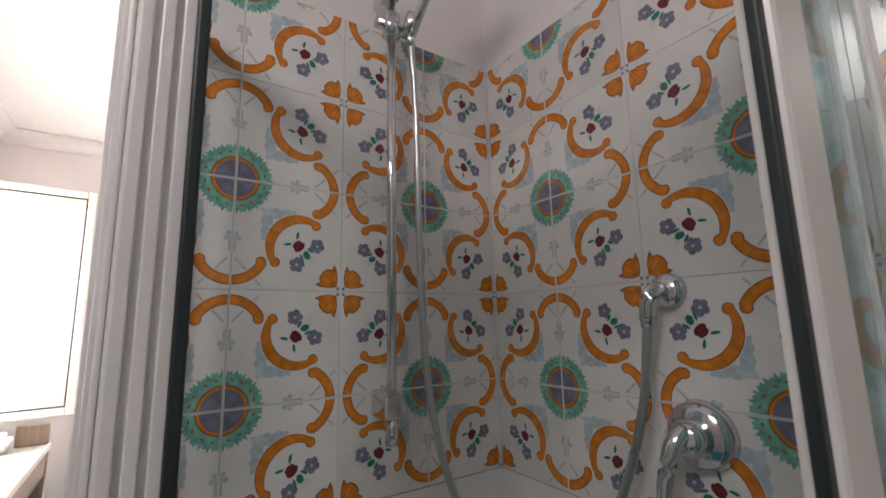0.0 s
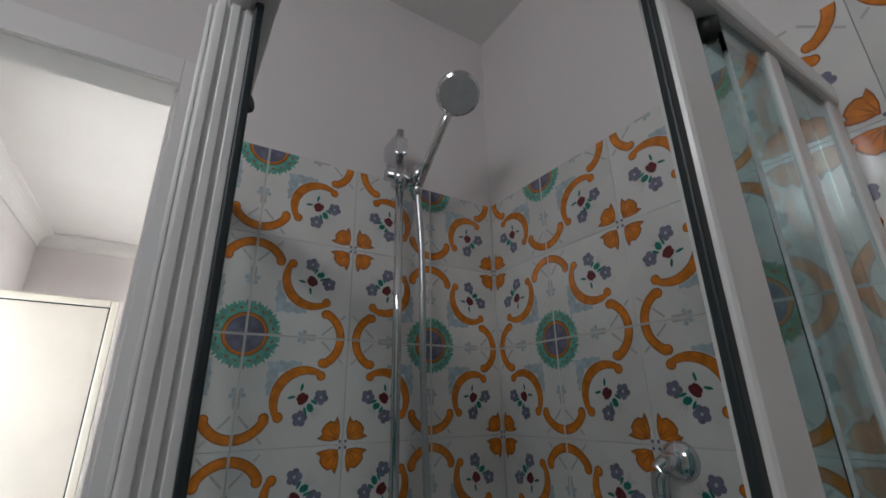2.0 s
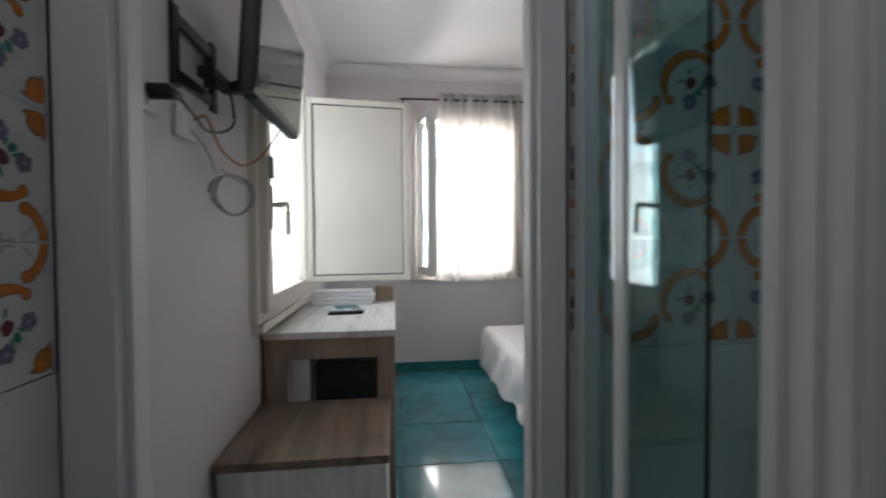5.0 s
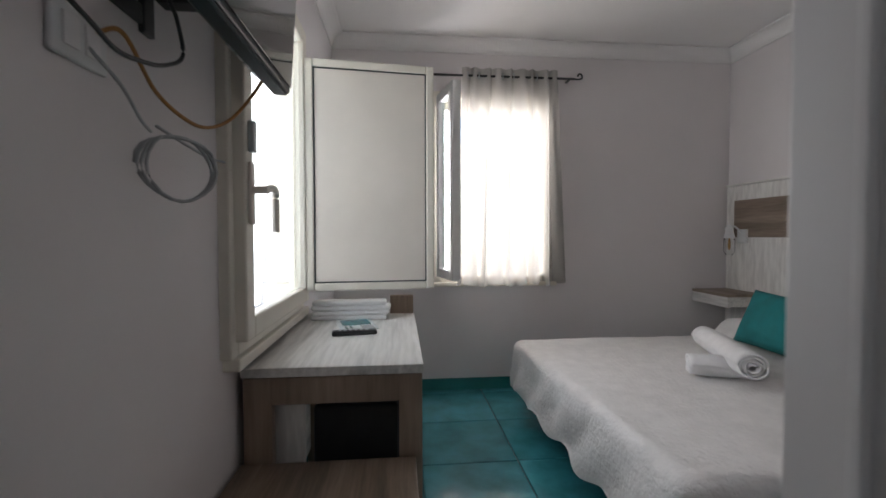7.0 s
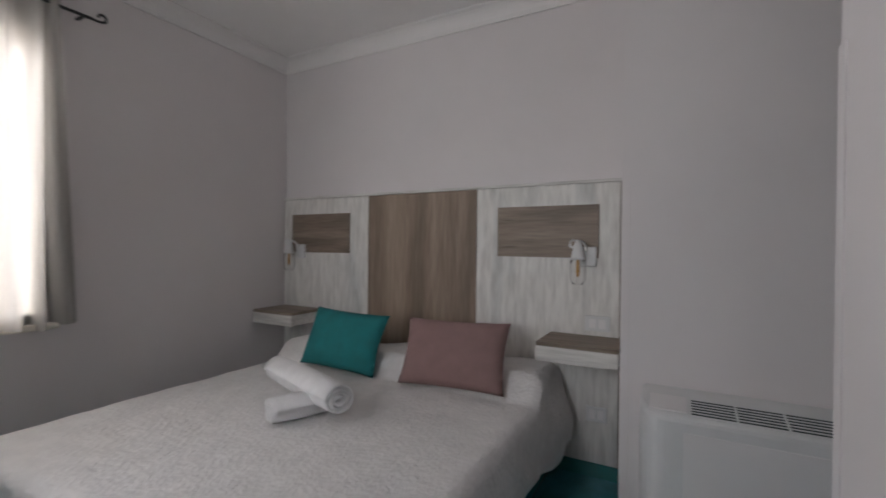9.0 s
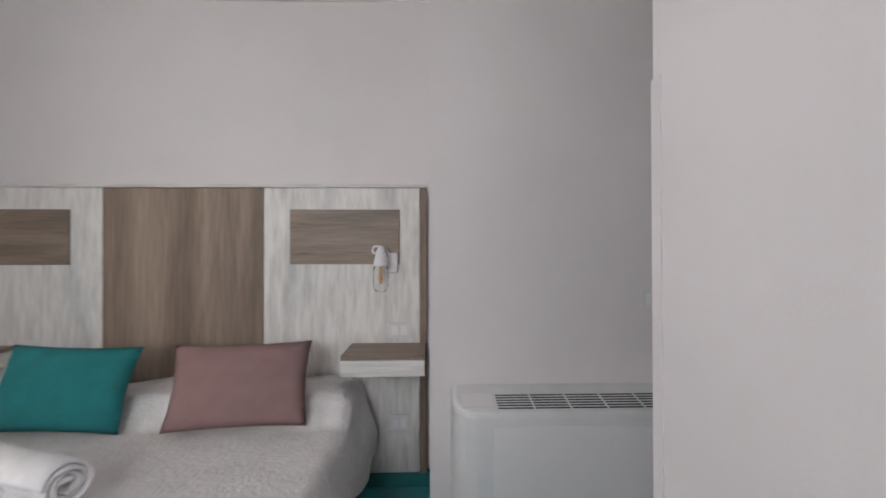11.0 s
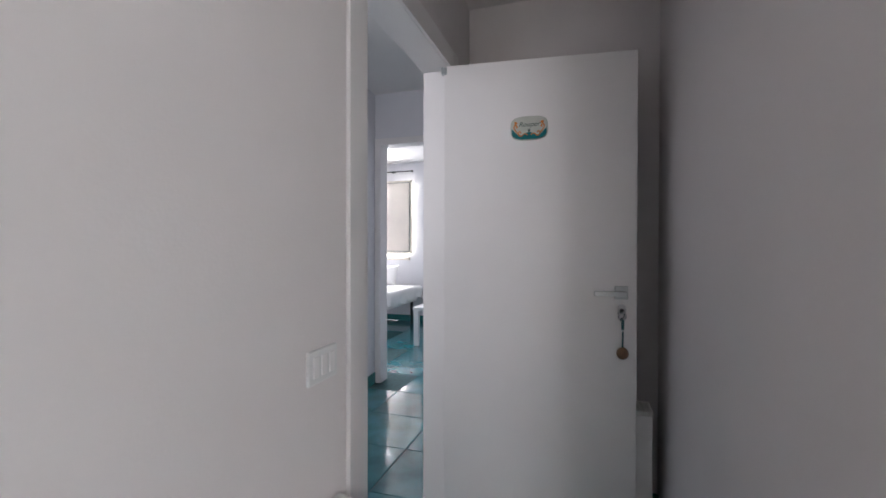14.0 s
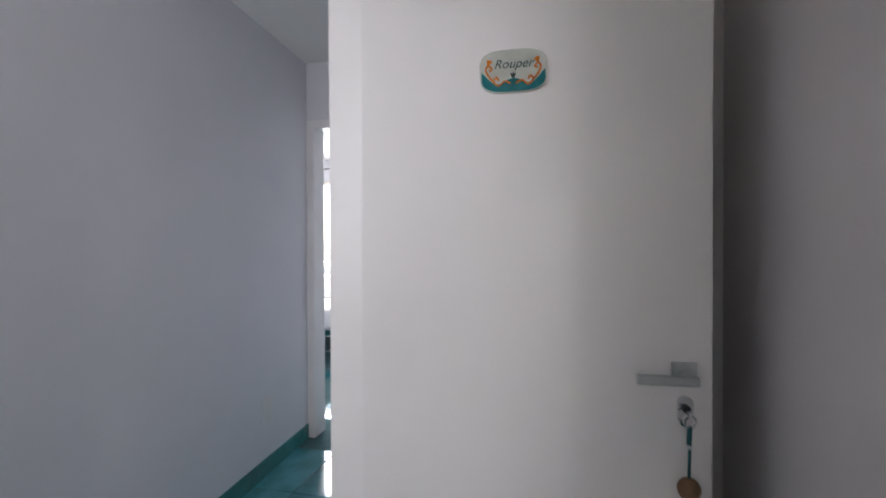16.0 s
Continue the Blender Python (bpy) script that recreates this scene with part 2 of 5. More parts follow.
def finish(name, bm, mats, parent=None, label="", smooth=False):
    bmesh.ops.recalc_face_normals(bm, faces=bm.faces)
    me = bpy.data.meshes.new(name)
    bm.to_mesh(me)
    bm.free()
    for mt in mats if isinstance(mats, (list, tuple)) else [mats]:
        me.materials.append(mt)
    if smooth:
        me.shade_smooth()
    ob = new(name, me)
    if parent is not None:
        ob.parent = parent
        ob.matrix_parent_inverse = Matrix.Translation(-parent.matrix_basis.translation)
    if label:
        tagged(ob, label)
    return ob


part = finish


def add_box(bm, x0, x1, y0, y1, z0, z1, bevel=0.0, segs=2, m=None):
    r = bmesh.ops.create_cube(bm, size=1.0)
    vs = r["verts"]
    for v in vs:
        v.co = Vector(((x0 + x1) / 2 + v.co.x * (x1 - x0), (y0 + y1) / 2 + v.co.y * (y1 - y0), (z0 + z1) / 2 + v.co.z * (z1 - z0)))
    if bevel:
        es = list({e for v in vs for e in v.link_edges})
        out = bmesh.ops.bevel(bm, geom=es, offset=bevel, segments=segs, affect="EDGES", profile=0.5)
        vs = list({v for f in out["faces"] for v in f.verts} | {v for v in vs if v.is_valid})
    if m is not None:
        bmesh.ops.transform(bm, matrix=m, verts=vs)
    return vs


def box(name, x0, x1, y0, y1, z0, z1, mat, parent=None, bevel=0.003, label="", m=None, segs=2):
    bm = bmesh.new()
    add_box(bm, x0, x1, y0, y1, z0, z1, bevel, segs, m)
    return part(name, bm, mat, parent, label)


def add_tube(bm, pts, r, seg=10, cap=True, radii=None):
    """A round bar along points."""
    pts = [Vector(p) for p in pts]
    rings = []
    ref = Vector((0, 0, 1))
    for i, p in enumerate(pts):
        d = (pts[min(i + 1, len(pts) - 1)] - pts[max(i - 1, 0)]).normalized()
        a = ref if abs(d.dot(ref)) < 0.95 else Vector((1, 0, 0))
        u = d.cross(a).normalized()
        w = d.cross(u).normalized()
        rr = radii[i] if radii else r
        rings.append([bm.verts.new(p + u * math.cos(2 * math.pi * k / seg) * rr + w * math.sin(2 * math.pi * k / seg) * rr) for k in range(seg)])
    for a, b in zip(rings, rings[1:]):
        for k in range(seg):
            bm.faces.new((a[k], a[(k + 1) % seg], b[(k + 1) % seg], b[k]))
    if cap:
        bm.faces.new(rings[0][::-1])
        bm.faces.new(rings[-1])


def tube(name, pts, r, mat, parent=None, seg=10, label="", radii=None):
    bm = bmesh.new()
    add_tube(bm, pts, r, seg, True, radii)
    return part(name, bm, mat, parent, label, True)


def spline(pts, n=8):
    """Points along a smooth curve through the given ones."""
    p = [Vector(q) for q in pts]
    p = [p[0] * 2 - p[1]] + p + [p[-1] * 2 - p[-2]]
    out = []
    for i in range(1, len(p) - 2):
        for k in range(n):
            t = k / n
            out.append(0.5 * ((2 * p[i]) + (p[i + 1] - p[i - 1]) * t + (2 * p[i - 1] - 5 * p[i] + 4 * p[i + 1] - p[i + 2]) * t * t + (3 * p[i] - p[i - 1] - 3 * p[i + 1] + p[i + 2]) * t ** 3))
    return out + [p[-2]]


def structure(name, boxes, mat, label, bevel=0.0, category=""):
    bm = bmesh.new()
    for b in boxes:
        add_box(bm, *b, bevel=bevel)
    return tagged(part(name, bm, mat), label, category or name.split("_")[0], kind="structure")


# ---- the plan, in metres: x east, y north, shower corner at 0, 0 ----
XW, YS, YN, YP, XSTEP = -2.90, -1.57, 1.42, 0.97, -0.505
XE, YB, ZC = 1.80, 0.045, 2.52
XB = -0.072          # outer face of the bathroom's west wall
XFAR, YH = 3.15, 2.135
ZH = 2.64            # hall ceiling
HALL_TURN = Matrix.Translation((2.1, YH, 0)) @ Matrix.Rotation(math.atan(0.07), 4, "Z") @ Matrix.Translation((-2.1, -YH, 0))
ZT = 0.92            # lower edge of the painted wall tiles
TILE = 0.2

# ---- walls ----
structure("wall_west", [(XW - 0.25, XW, YS - 0.25, -0.86, 0, ZC), (XW - 0.25, XW, 0.02, YN + 0.15, 0, ZC), (XW - 0.25, XW, -0.86, 0.02, 0, 0.79), (XW - 0.25, XW, -0.86, 0.02, 2.16, ZC)], PAINT, "pale grey painted plaster wall with a window opening")
structure("wall_south", [(XW, -1.80, YS - 0.25, YS, 0, ZC), (-0.985, 1.80, YS - 0.25, YS, 0, ZC), (-1.80, -0.985, YS - 0.25, YS, 0, 0.80), (-1.80, -0.985, YS - 0.25, YS, 2.06, ZC)], PAINT, "pale grey painted plaster wall with a window opening")
structure("wall_north", [(XW, XSTEP, YN, YN + 0.15, 0, ZC)], PAINT, "pale grey painted plaster wall behind the bed")
structure("wall_passage", [(XSTEP, 0.635, YP, YP + 0.12, 0, ZH), (1.48, XE + 0.10, YP, YP + 0.12, 0, ZH), (0.635, 1.48, YP, YP + 0.12, 2.09, ZH), (XSTEP, XSTEP + 0.12, YP + 0.12, YN + 0.15, 0, ZC)], PAINT, "pale grey painted plaster wall with a stepped corner")
structure("wall_passage_end", [(XE, XE + 0.10, YB, YP, 0, ZC)], PAINT, "pale grey painted plaster wall closing the passage")
structure("wall_bathroom_north", [(XB, 1.80, 0.012, YB, 0, ZC)], PAINT, "pale grey painted plaster partition wall")
structure("wall_bathroom_west", [(XB, -0.012, -0.765, 0.012, 0, ZC), (XB, -0.012, -1.49, -0.765, 2.02, ZC), (XB, -0.012, YS, -1.49, 0, ZC)], PAINT, "pale grey painted partition wall with a doorway")
structure("wall_bathroom_east", [(1.80, 1.90, YS - 0.25, YB, 0, ZC)], PAINT, "white painted bathroom wall")
structure("wall_hall_north", [(-0.48, XFAR + 0.02, YH, YH + 0.12, 0, ZH)], PAINT_HALL, "cool white painted hall wall").data.transform(HALL_TURN)
structure("wall_hall_west", [(-0.50, -0.38, YN + 0.15, 2.1, 0, ZH)], PAINT_HALL, "cool white painted hall wall")
structure("wall_hall_south", [(XE + 0.10, XFAR + 0.12, YP, YP + 0.12, 0, ZH)], PAINT_HALL, "cool white painted hall wall")
structure("wall_hall_east", [(XFAR, XFAR + 0.12, 2.165, 2.33, 0, ZH), (XFAR, XFAR + 0.12, YP + 0.12, 1.41, 0, ZH), (XFAR, XFAR + 0.12, 1.41, 2.165, 2.19, ZH)], PAINT_HALL, "cool white painted wall with a doorway")
structure("wall_far_room", [(6.30, 6.50, 1.0, 3.20, 0, ZH), (6.30, 6.50, 4.15, 5.5, 0, ZH), (6.30, 6.50, 3.20, 4.15, 0, 1.06), (6.30, 6.50, 3.20, 4.15, 2.32, ZH), (XFAR + 0.12, 6.30, 5.4, 5.5, 0, ZH), (XFAR + 0.12, 6.30, 1.0, 1.11, 0, ZH), (XFAR, XFAR + 0.12, 2.33, 5.5, 0, ZH)], PAINT_HALL, "white painted walls of the neighbouring bedroom")
structure("ceiling", [(XW - 0.25, XE + 0.1, YS - 0.25, YN + 0.15, ZC, ZC + 0.15)], CEIL, "matt white painted ceiling")
structure("ceiling_hall", [(-0.50, XFAR + 0.12, YP, 2.33, ZH, 2.9), (XFAR + 0.121, 6.5, 1.0, 5.5, ZH, 2.9)], CEIL, "matt white painted hall ceiling")


def cove(name, a, b, inward):
    """A hollow plaster cornice along the ceiling from a to b."""
    prof = [(0.0, -0.085), (0.010, -0.085)] + [(0.010 + 0.07 * (1 - math.cos(i * math.pi / 12)), -0.080 + 0.07 * math.sin(i * math.pi / 12)) for i in range(1, 7)] + [(0.088, -0.008), (0.088, 0.0), (0.0, 0.0)]
    bm = bmesh.new()
    ends = []
    for p in (a, b):
        ends.append([bm.verts.new((p[0] + inward[0] * u, p[1] + inward[1] * u, ZC + w)) for u, w in prof])
    k = len(prof)
    for i in range(k):
        bm.faces.new((ends[0][i], ends[0][(i + 1) % k], ends[1][(i + 1) % k], ends[1][i]))
    bm.faces.new(ends[0])
    bm.faces.new(ends[1][::-1])
    return tagged(part(name, bm, CEIL), "white moulded plaster cornice", "cornice", kind="structure")


cove("trim_cornice_north", (XW, YN), (XSTEP, YN), (0, -1))
cove("trim_cornice_west", (XW, YS), (XW, YN), (1, 0))
cove("trim_cornice_south", (XW, YS), (XB, YS), (0, 1))

# ---- corner guards and door casings ----
for nm, cx, cy, sx, sy, ztop in (("trim_corner_guard_step", XSTEP, YP, 1, 1, 1.515), ("trim_corner_guard_bathroom", XB, YB, 1, -1, 1.50)):
    structure(nm, [(cx - 0.003, cx + 0.030, min(cy - 0.003 * sy, cy), max(cy - 0.003 * sy, cy), 0.0, ztop), (cx - 0.003, cx, min(cy, cy + 0.030 * sy), max(cy, cy + 0.030 * sy), 0.0, ztop)], PAINT, "painted corner guard strip", category="corner guard")


def casing(name, axis, at, a, b, top, side, width=0.075, thick=0.012, depth=0.12, lining=0.02, mat=WHITE):
    """Architrave on both faces and lining of a doorway; at: the face of the wall on the near side, side: the way out of the wall."""
    bxs = []
    for face in (0, 1):
        p = at + (side * thick if face == 0 else -side * depth)
        q = at if face == 0 else -side * depth - side * thick + at
        lo, hi = min(p, q), max(p, q)
        bxs += [(a - width, a, lo, hi, 0, top + width), (b, b + width, lo, hi, 0, top + width), (a, b, lo, hi, top, top + width)]
    lo, hi = min(at, at - side * depth), max(at, at - side * depth)
    bxs += [(a - lining, a, lo, hi, 0, top), (b, b + lining, lo, hi, 0, top), (a - lining, b + lining, lo, hi, top, top + lining)]
    if axis == "y":
        bxs = [(lo2, hi2, a2, b2, z0, z1) for a2, b2, lo2, hi2, z0, z1 in bxs]
    return structure(name, bxs, mat, "white lacquered door frame", bevel=0.003, category="door frame")


structure("trim_door_passage", [(0.527, 0.625, YP - 0.013, YP, 0, 2.16), (1.456, 1.545, YP - 0.013, YP, 0, 2.16), (0.625, 1.456, YP - 0.013, YP, 2.072, 2.16), (0.625, 0.635, YP, YP + 0.133, 0, 2.072), (1.456, 1.480, YP, YP + 0.133, 0, 2.072), (0.625, 1.480, YP, YP + 0.133, 2.072, 2.090)], WHITE, "white lacquered door frame with a flat architrave", bevel=0.003, category="door frame")
casing("trim_door_far", "y", XFAR, 1.43, 2.150, 2.175, -1, width=0.058, depth=0.12)
structure("trim_door_bathroom", [(XB - 0.008, 0.004, -0.783, -0.765, 0, 2.02), (XB - 0.008, 0.004, -1.492, -1.474, 0, 2.02), (XB - 0.008, 0.004, -1.474, -0.783, 2.0, 2.02), (0.004, 0.016, -0.783, -0.735, 0, 2.06), (0.004, 0.016, YS + 0.014, -1.474, 0, 2.06), (0.004, 0.016, -1.474, -0.783, 2.0, 2.06), (-0.020, -0.010, -0.792, -0.783, 0, 2.0), (-0.020, -0.010, -1.474, -1.462, 0, 2.0)], WHITE, "white lacquered door frame of the bathroom", bevel=0.002, category="door frame")
# ---- skirting ----
structure("baseboard", [(XW, XW + 0.010, YS, YN, 0, 0.085), (XW + 0.010, XSTEP, YN - 0.010, YN, 0, 0.085), (XW + 0.010, XB, YS, YS + 0.010, 0, 0.085), (XSTEP + 0.031, 0.526, YP - 0.010, YP, 0, 0.085), (XE - 0.010, XE, YB, YP, 0, 0.085), (XB, XE - 0.010, YB, YB + 0.010, 0, 0.085)], TEAL_BASE, "glazed teal tile skirting", bevel=0.002, category="skirting")
structure("baseboard_hall", [(-0.36, XFAR - 0.013, YH - 0.010, YH, 0, 0.10)], TEAL_BASE, "glazed teal tile skirting", bevel=0.002, category="skirting").data.transform(HALL_TURN)
structure("baseboard_far_room", [(6.29, 6.30, 1.11, 5.4, 0, 0.10)], TEAL_BASE, "glazed teal tile skirting", bevel=0.002, category="skirting")


# ---- windows ----
def sash(name, m, w, h, mat, parent):
    """A glazed casement in its own plane: x across, z up, hinge at x = 0."""
    bm = bmesh.new()
    f = 0.062
    for b in ((0, f, -0.028, 0.028, 0, h), (w - f, w, -0.028, 0.028, 0, h), (f, w - f, -0.028, 0.028, 0, f), (f, w - f, -0.028, 0.028, h - f, h)):
        add_box(bm, *b, bevel=0.006, m=m)
    for b in ((f, f + 0.012, -0.034, -0.028, f, h - f), (w - f - 0.012, w - f, -0.034, -0.028, f, h - f)):
        add_box(bm, *b, m=m)
    s = part(name, bm, mat, parent)
    bm = bmesh.new()
    add_box(bm, f - 0.01, w - f + 0.01, -0.008, 0.008, f - 0.01, h - f + 0.01, m=m)
    g = part("pane", bm, PANE, s)
    g.visible_shadow = False
    return s


# south window, its sash closed, a solid inner shutter swung into the room
win = thing("window_1", (-1.39, YS, 0.80), "cream aluminium casement window with a closed sash", "window", kind="structure")
bm = bmesh.new()
for b in ((-0.985, -0.935, YS - 0.10, YS + 0.030, 0.80, 2.06), (-1.80, -1.75, YS - 0.10, YS + 0.030, 0.80, 2.06), (-1.75, -0.935 - 0.05, YS - 0.10, YS + 0.030, 0.80, 0.85), (-1.75, -0.985, YS - 0.10, YS + 0.030, 2.01, 2.06)):
    add_box(bm, *b, bevel=0.005)
part("window_frame", bm, CREAM, win)
box("window_sill", -1.84, -0.95, YS - 0.02, YS + 0.045, 0.765, 0.80, CREAM, win, 0.006)
s1 = sash("sash", Matrix.Translation((-1.752, YS + 0.035, 0.842)), 0.79, 1.175, CREAM, win)
bm = bmesh.new()
add_box(bm, -1.005, -0.975, YS + 0.064, YS + 0.074, 1.16, 1.33, 0.004)
add_box(bm, -1.0, -0.98, YS + 0.074, YS + 0.115, 1.245, 1.265, 0.004)
add_tube(bm, spline([(-0.99, YS + 0.108, 1.258), (-1.02, YS + 0.115, 1.262), (-1.05, YS + 0.115, 1.255), (-1.062, YS + 0.112, 1.225), (-1.063, YS + 0.112, 1.14)], 5), 0.010, 8)
part("handle", bm, CREAM_DARK, s1, "greige window handle")
box("latch", -1.0, -0.975, YS + 0.064, YS + 0.082, 1.355, 1.44, STEEL, s1, 0.004, "grey metal latch")

ang = math.atan2(0.564, -0.058)
pm = Matrix.Translation((-1.716, -1.510, 0.885)) @ Matrix.Rotation(ang, 4, "Z")
shut = thing("window_shutter", (-1.716, -1.51, 0.885), "cream solid inner window shutter swung open into the room", "shutter")
PW, PH = 0.567, 1.012
bm = bmesh.new()
for b in ((0, 0.035, -0.018, 0.018, 0, PH), (PW - 0.035, PW, -0.018, 0.018, 0, PH), (0.035, PW - 0.035, -0.018, 0.018, 0, 0.035), (0.035, PW - 0.035, -0.018, 0.018, PH - 0.035, PH)):
    add_box(bm, *b, bevel=0.006, m=pm)
part("frame", bm, CREAM, shut)
bm = bmesh.new()
add_box(bm, 0.035, PW - 0.035, -0.010, 0.010, 0.035, PH - 0.035, m=pm)
part("panel", bm, CREAM_DARK, shut)
bm = bmesh.new()
for b in ((0.035, PW - 0.035, -0.0125, 0.0125, 0.035, 0.041), (0.035, PW - 0.035, -0.0125, 0.0125, PH - 0.041, PH - 0.035), (0.035, 0.041, -0.0125, 0.0125, 0.041, PH - 0.041), (PW - 0.041, PW - 0.035, -0.0125, 0.0125, 0.041, PH - 0.041)):
    add_box(bm, *b, m=pm)
part("gasket", bm, RUBBER, shut)
for z in (0.14, PH - 0.14):
    bm = bmesh.new()
    add_box(bm, -0.025, 0.004, -0.022, 0.022, z - 0.03, z + 0.03, 0.006, m=pm)
    part("hinge", bm, CREAM, shut)

# west window behind the curtain, one sash open inwards
win2 = thing("window_2", (XW - 0.1, -0.42, 0.79), "cream aluminium window with one sash open inwards", "window", kind="structure")
bm = bmesh.new()
for b in ((XW - 0.10, XW + 0.012, -0.86, -0.81, 0.79, 2.16), (XW - 0.10, XW + 0.012, -0.03, 0.02, 0.79, 2.16), (XW - 0.10, XW + 0.012, -0.81, -0.03, 0.79, 0.84), (XW - 0.10, XW + 0.012, -0.81, -0.03, 2.11, 2.16)):
    add_box(bm, *b, bevel=0.005)
part("window_frame", bm, CREAM, win2)
box("window_sill", XW - 0.02, XW + 0.035, -0.89, 0.05, 0.76, 0.79, CREAM, win2, 0.006)
sash("sash", Matrix.Translation((XW + 0.03, -0.815, 0.835)) @ Matrix.Rotation(radians(12), 4, "Z"), 0.36, 1.28, PVC, win2)
box("roller_box", XW - 0.24, XW - 0.11, -0.86, 0.02, 2.04, 2.16, CREAM, win2, 0.004)

# curtain and rod
rod = thing("curtain_rod", (XW + 0.02, -0.35, 2.26), "dark iron curtain rod with curled ends", "curtain rod")
tube("rod", [(XW + 0.055, -0.98, 2.26), (XW + 0.055, 0.16, 2.26)], 0.008, IRON, rod)
for s in (1,):
    y = 0.16
    tube("finial", spline([(XW + 0.055, y, 2.26), (XW + 0.055, y + s * 0.03, 2.258), (XW + 0.055, y + s * 0.058, 2.268), (XW + 0.055, y + s * 0.055, 2.292), (XW + 0.055, y + s * 0.035, 2.296), (XW + 0.055, y + s * 0.026, 2.280)], 5), 0.006, IRON, rod)
for y in (0.12, -0.95):
    box("bracket", XW, XW + 0.055, y - 0.008, y + 0.008, 2.245, 2.256, IRON, rod, 0.002)
bm = bmesh.new()
cols, rws = 120, 24
grid = []
for j in range(rws + 1):
    v = j / rws
    row = []
    for i in range(cols + 1):
        u = i / cols
        spread = 1.0 + 0.11 * v
        y = -0.66 - 0.05 * v + u * 0.70 * (spread + 0.06 * v) + 0.012 * math.sin(u * 31 + v * 2)
        amp = 0.016 + 0.020 * v * (0.6 + 0.4 * math.sin(u * 9))
        x = XW + 0.055 + amp * math.sin(u * 2 * math.pi * 8.5 + 0.8 * math.sin(v * 2.2)) + 0.02 * v * math.sin(u * 5)
        z = 2.315 - v * 1.545 + 0.010 * math.sin(u * 21) * v
        row.append(bm.verts.new((max(x, XW + 0.012), y, z)))
    grid.append(row)
for j in range(rws):
    for i in range(cols):
        bm.faces.new((grid[j][i], grid[j][i + 1], grid[j + 1][i + 1], grid[j + 1][i]))
cur = tagged(part("curtain", bm, CURTAIN, None, "", True), "white sheer eyelet curtain gathered on the iron rod", "curtain")
ring_y = [-0.62, -0.54, -0.37, -0.29, -0.12, -0.045]
for y in ring_y:
    bm = bmesh.new()
    pts = [(XW + 0.055 + 0.021 * math.cos(a), y, 2.262 + 0.021 * math.sin(a)) for a in [k * math.pi / 6 for k in range(13)]]
    add_tube(bm, pts, 0.005, 6, False)
    part("eyelet", bm, STEEL, cur, "", True)

# far room window and shutter
win3 = thing("window_3", (6.35, 3.68, 1.06), "cream aluminium window in the neighbouring room", "window", kind="structure")
bm = bmesh.new()
for b in ((6.30, 6.40, 3.20, 3.25, 1.06, 2.32), (6.30, 6.40, 4.10, 4.15, 1.06, 2.32), (6.30, 6.40, 3.25, 4.10, 1.06, 1.11), (6.30, 6.40, 3.25, 4.10, 2.27, 2.32)):
    add_box(bm, *b, bevel=0.004)
part("window_frame", bm, CREAM, win3)
box("window_sill", 6.24, 6.30, 3.15, 4.20, 1.02, 1.06, CREAM, win3, 0.004)
shf = thing("window_shutter", (6.22, 3.34, 1.12), "cream solid shutter folded beside the far window", "shutter")
box("frame", 6.20, 6.235, 3.09, 3.59, 1.13, 2.33, CREAM, shf, 0.006)
box("gasket", 6.195, 6.201, 3.12, 3.56, 1.16, 2.30, RUBBER, shf, 0.001)
box("panel", 6.190, 6.198, 3.128, 3.552, 1.168, 2.292, CREAM_DARK, shf, 0.002)
rod2 = thing("curtain_rod", (6.25, 3.6, 2.49), "dark iron curtain rod without a curtain", "curtain rod")
tube("rod", [(6.24, 3.11, 2.49), (6.24, 4.45, 2.49)], 0.008, IRON, rod2)
bm = bmesh.new()
bmesh.ops.create_uvsphere(bm, u_segments=12, v_segments=8, radius=0.018)
bmesh.ops.translate(bm, vec=(6.24, 3.095, 2.49), verts=bm.verts)
part("finial", bm, IRON, rod2, "", True)
for y in (3.45, 4.3):
    box("bracket", 6.24, 6.30, y - 0.008, y + 0.008, 2.474, 2.482, IRON, rod2, 0.002)
for y in (3.40, 3.43):
    tube("ring", [(6.24 + 0.018 * math.cos(k * math.pi / 6), y, 2.484 + 0.018 * math.sin(k * math.pi / 6)) for k in range(13)], 0.003, IRON, rod2, 6)


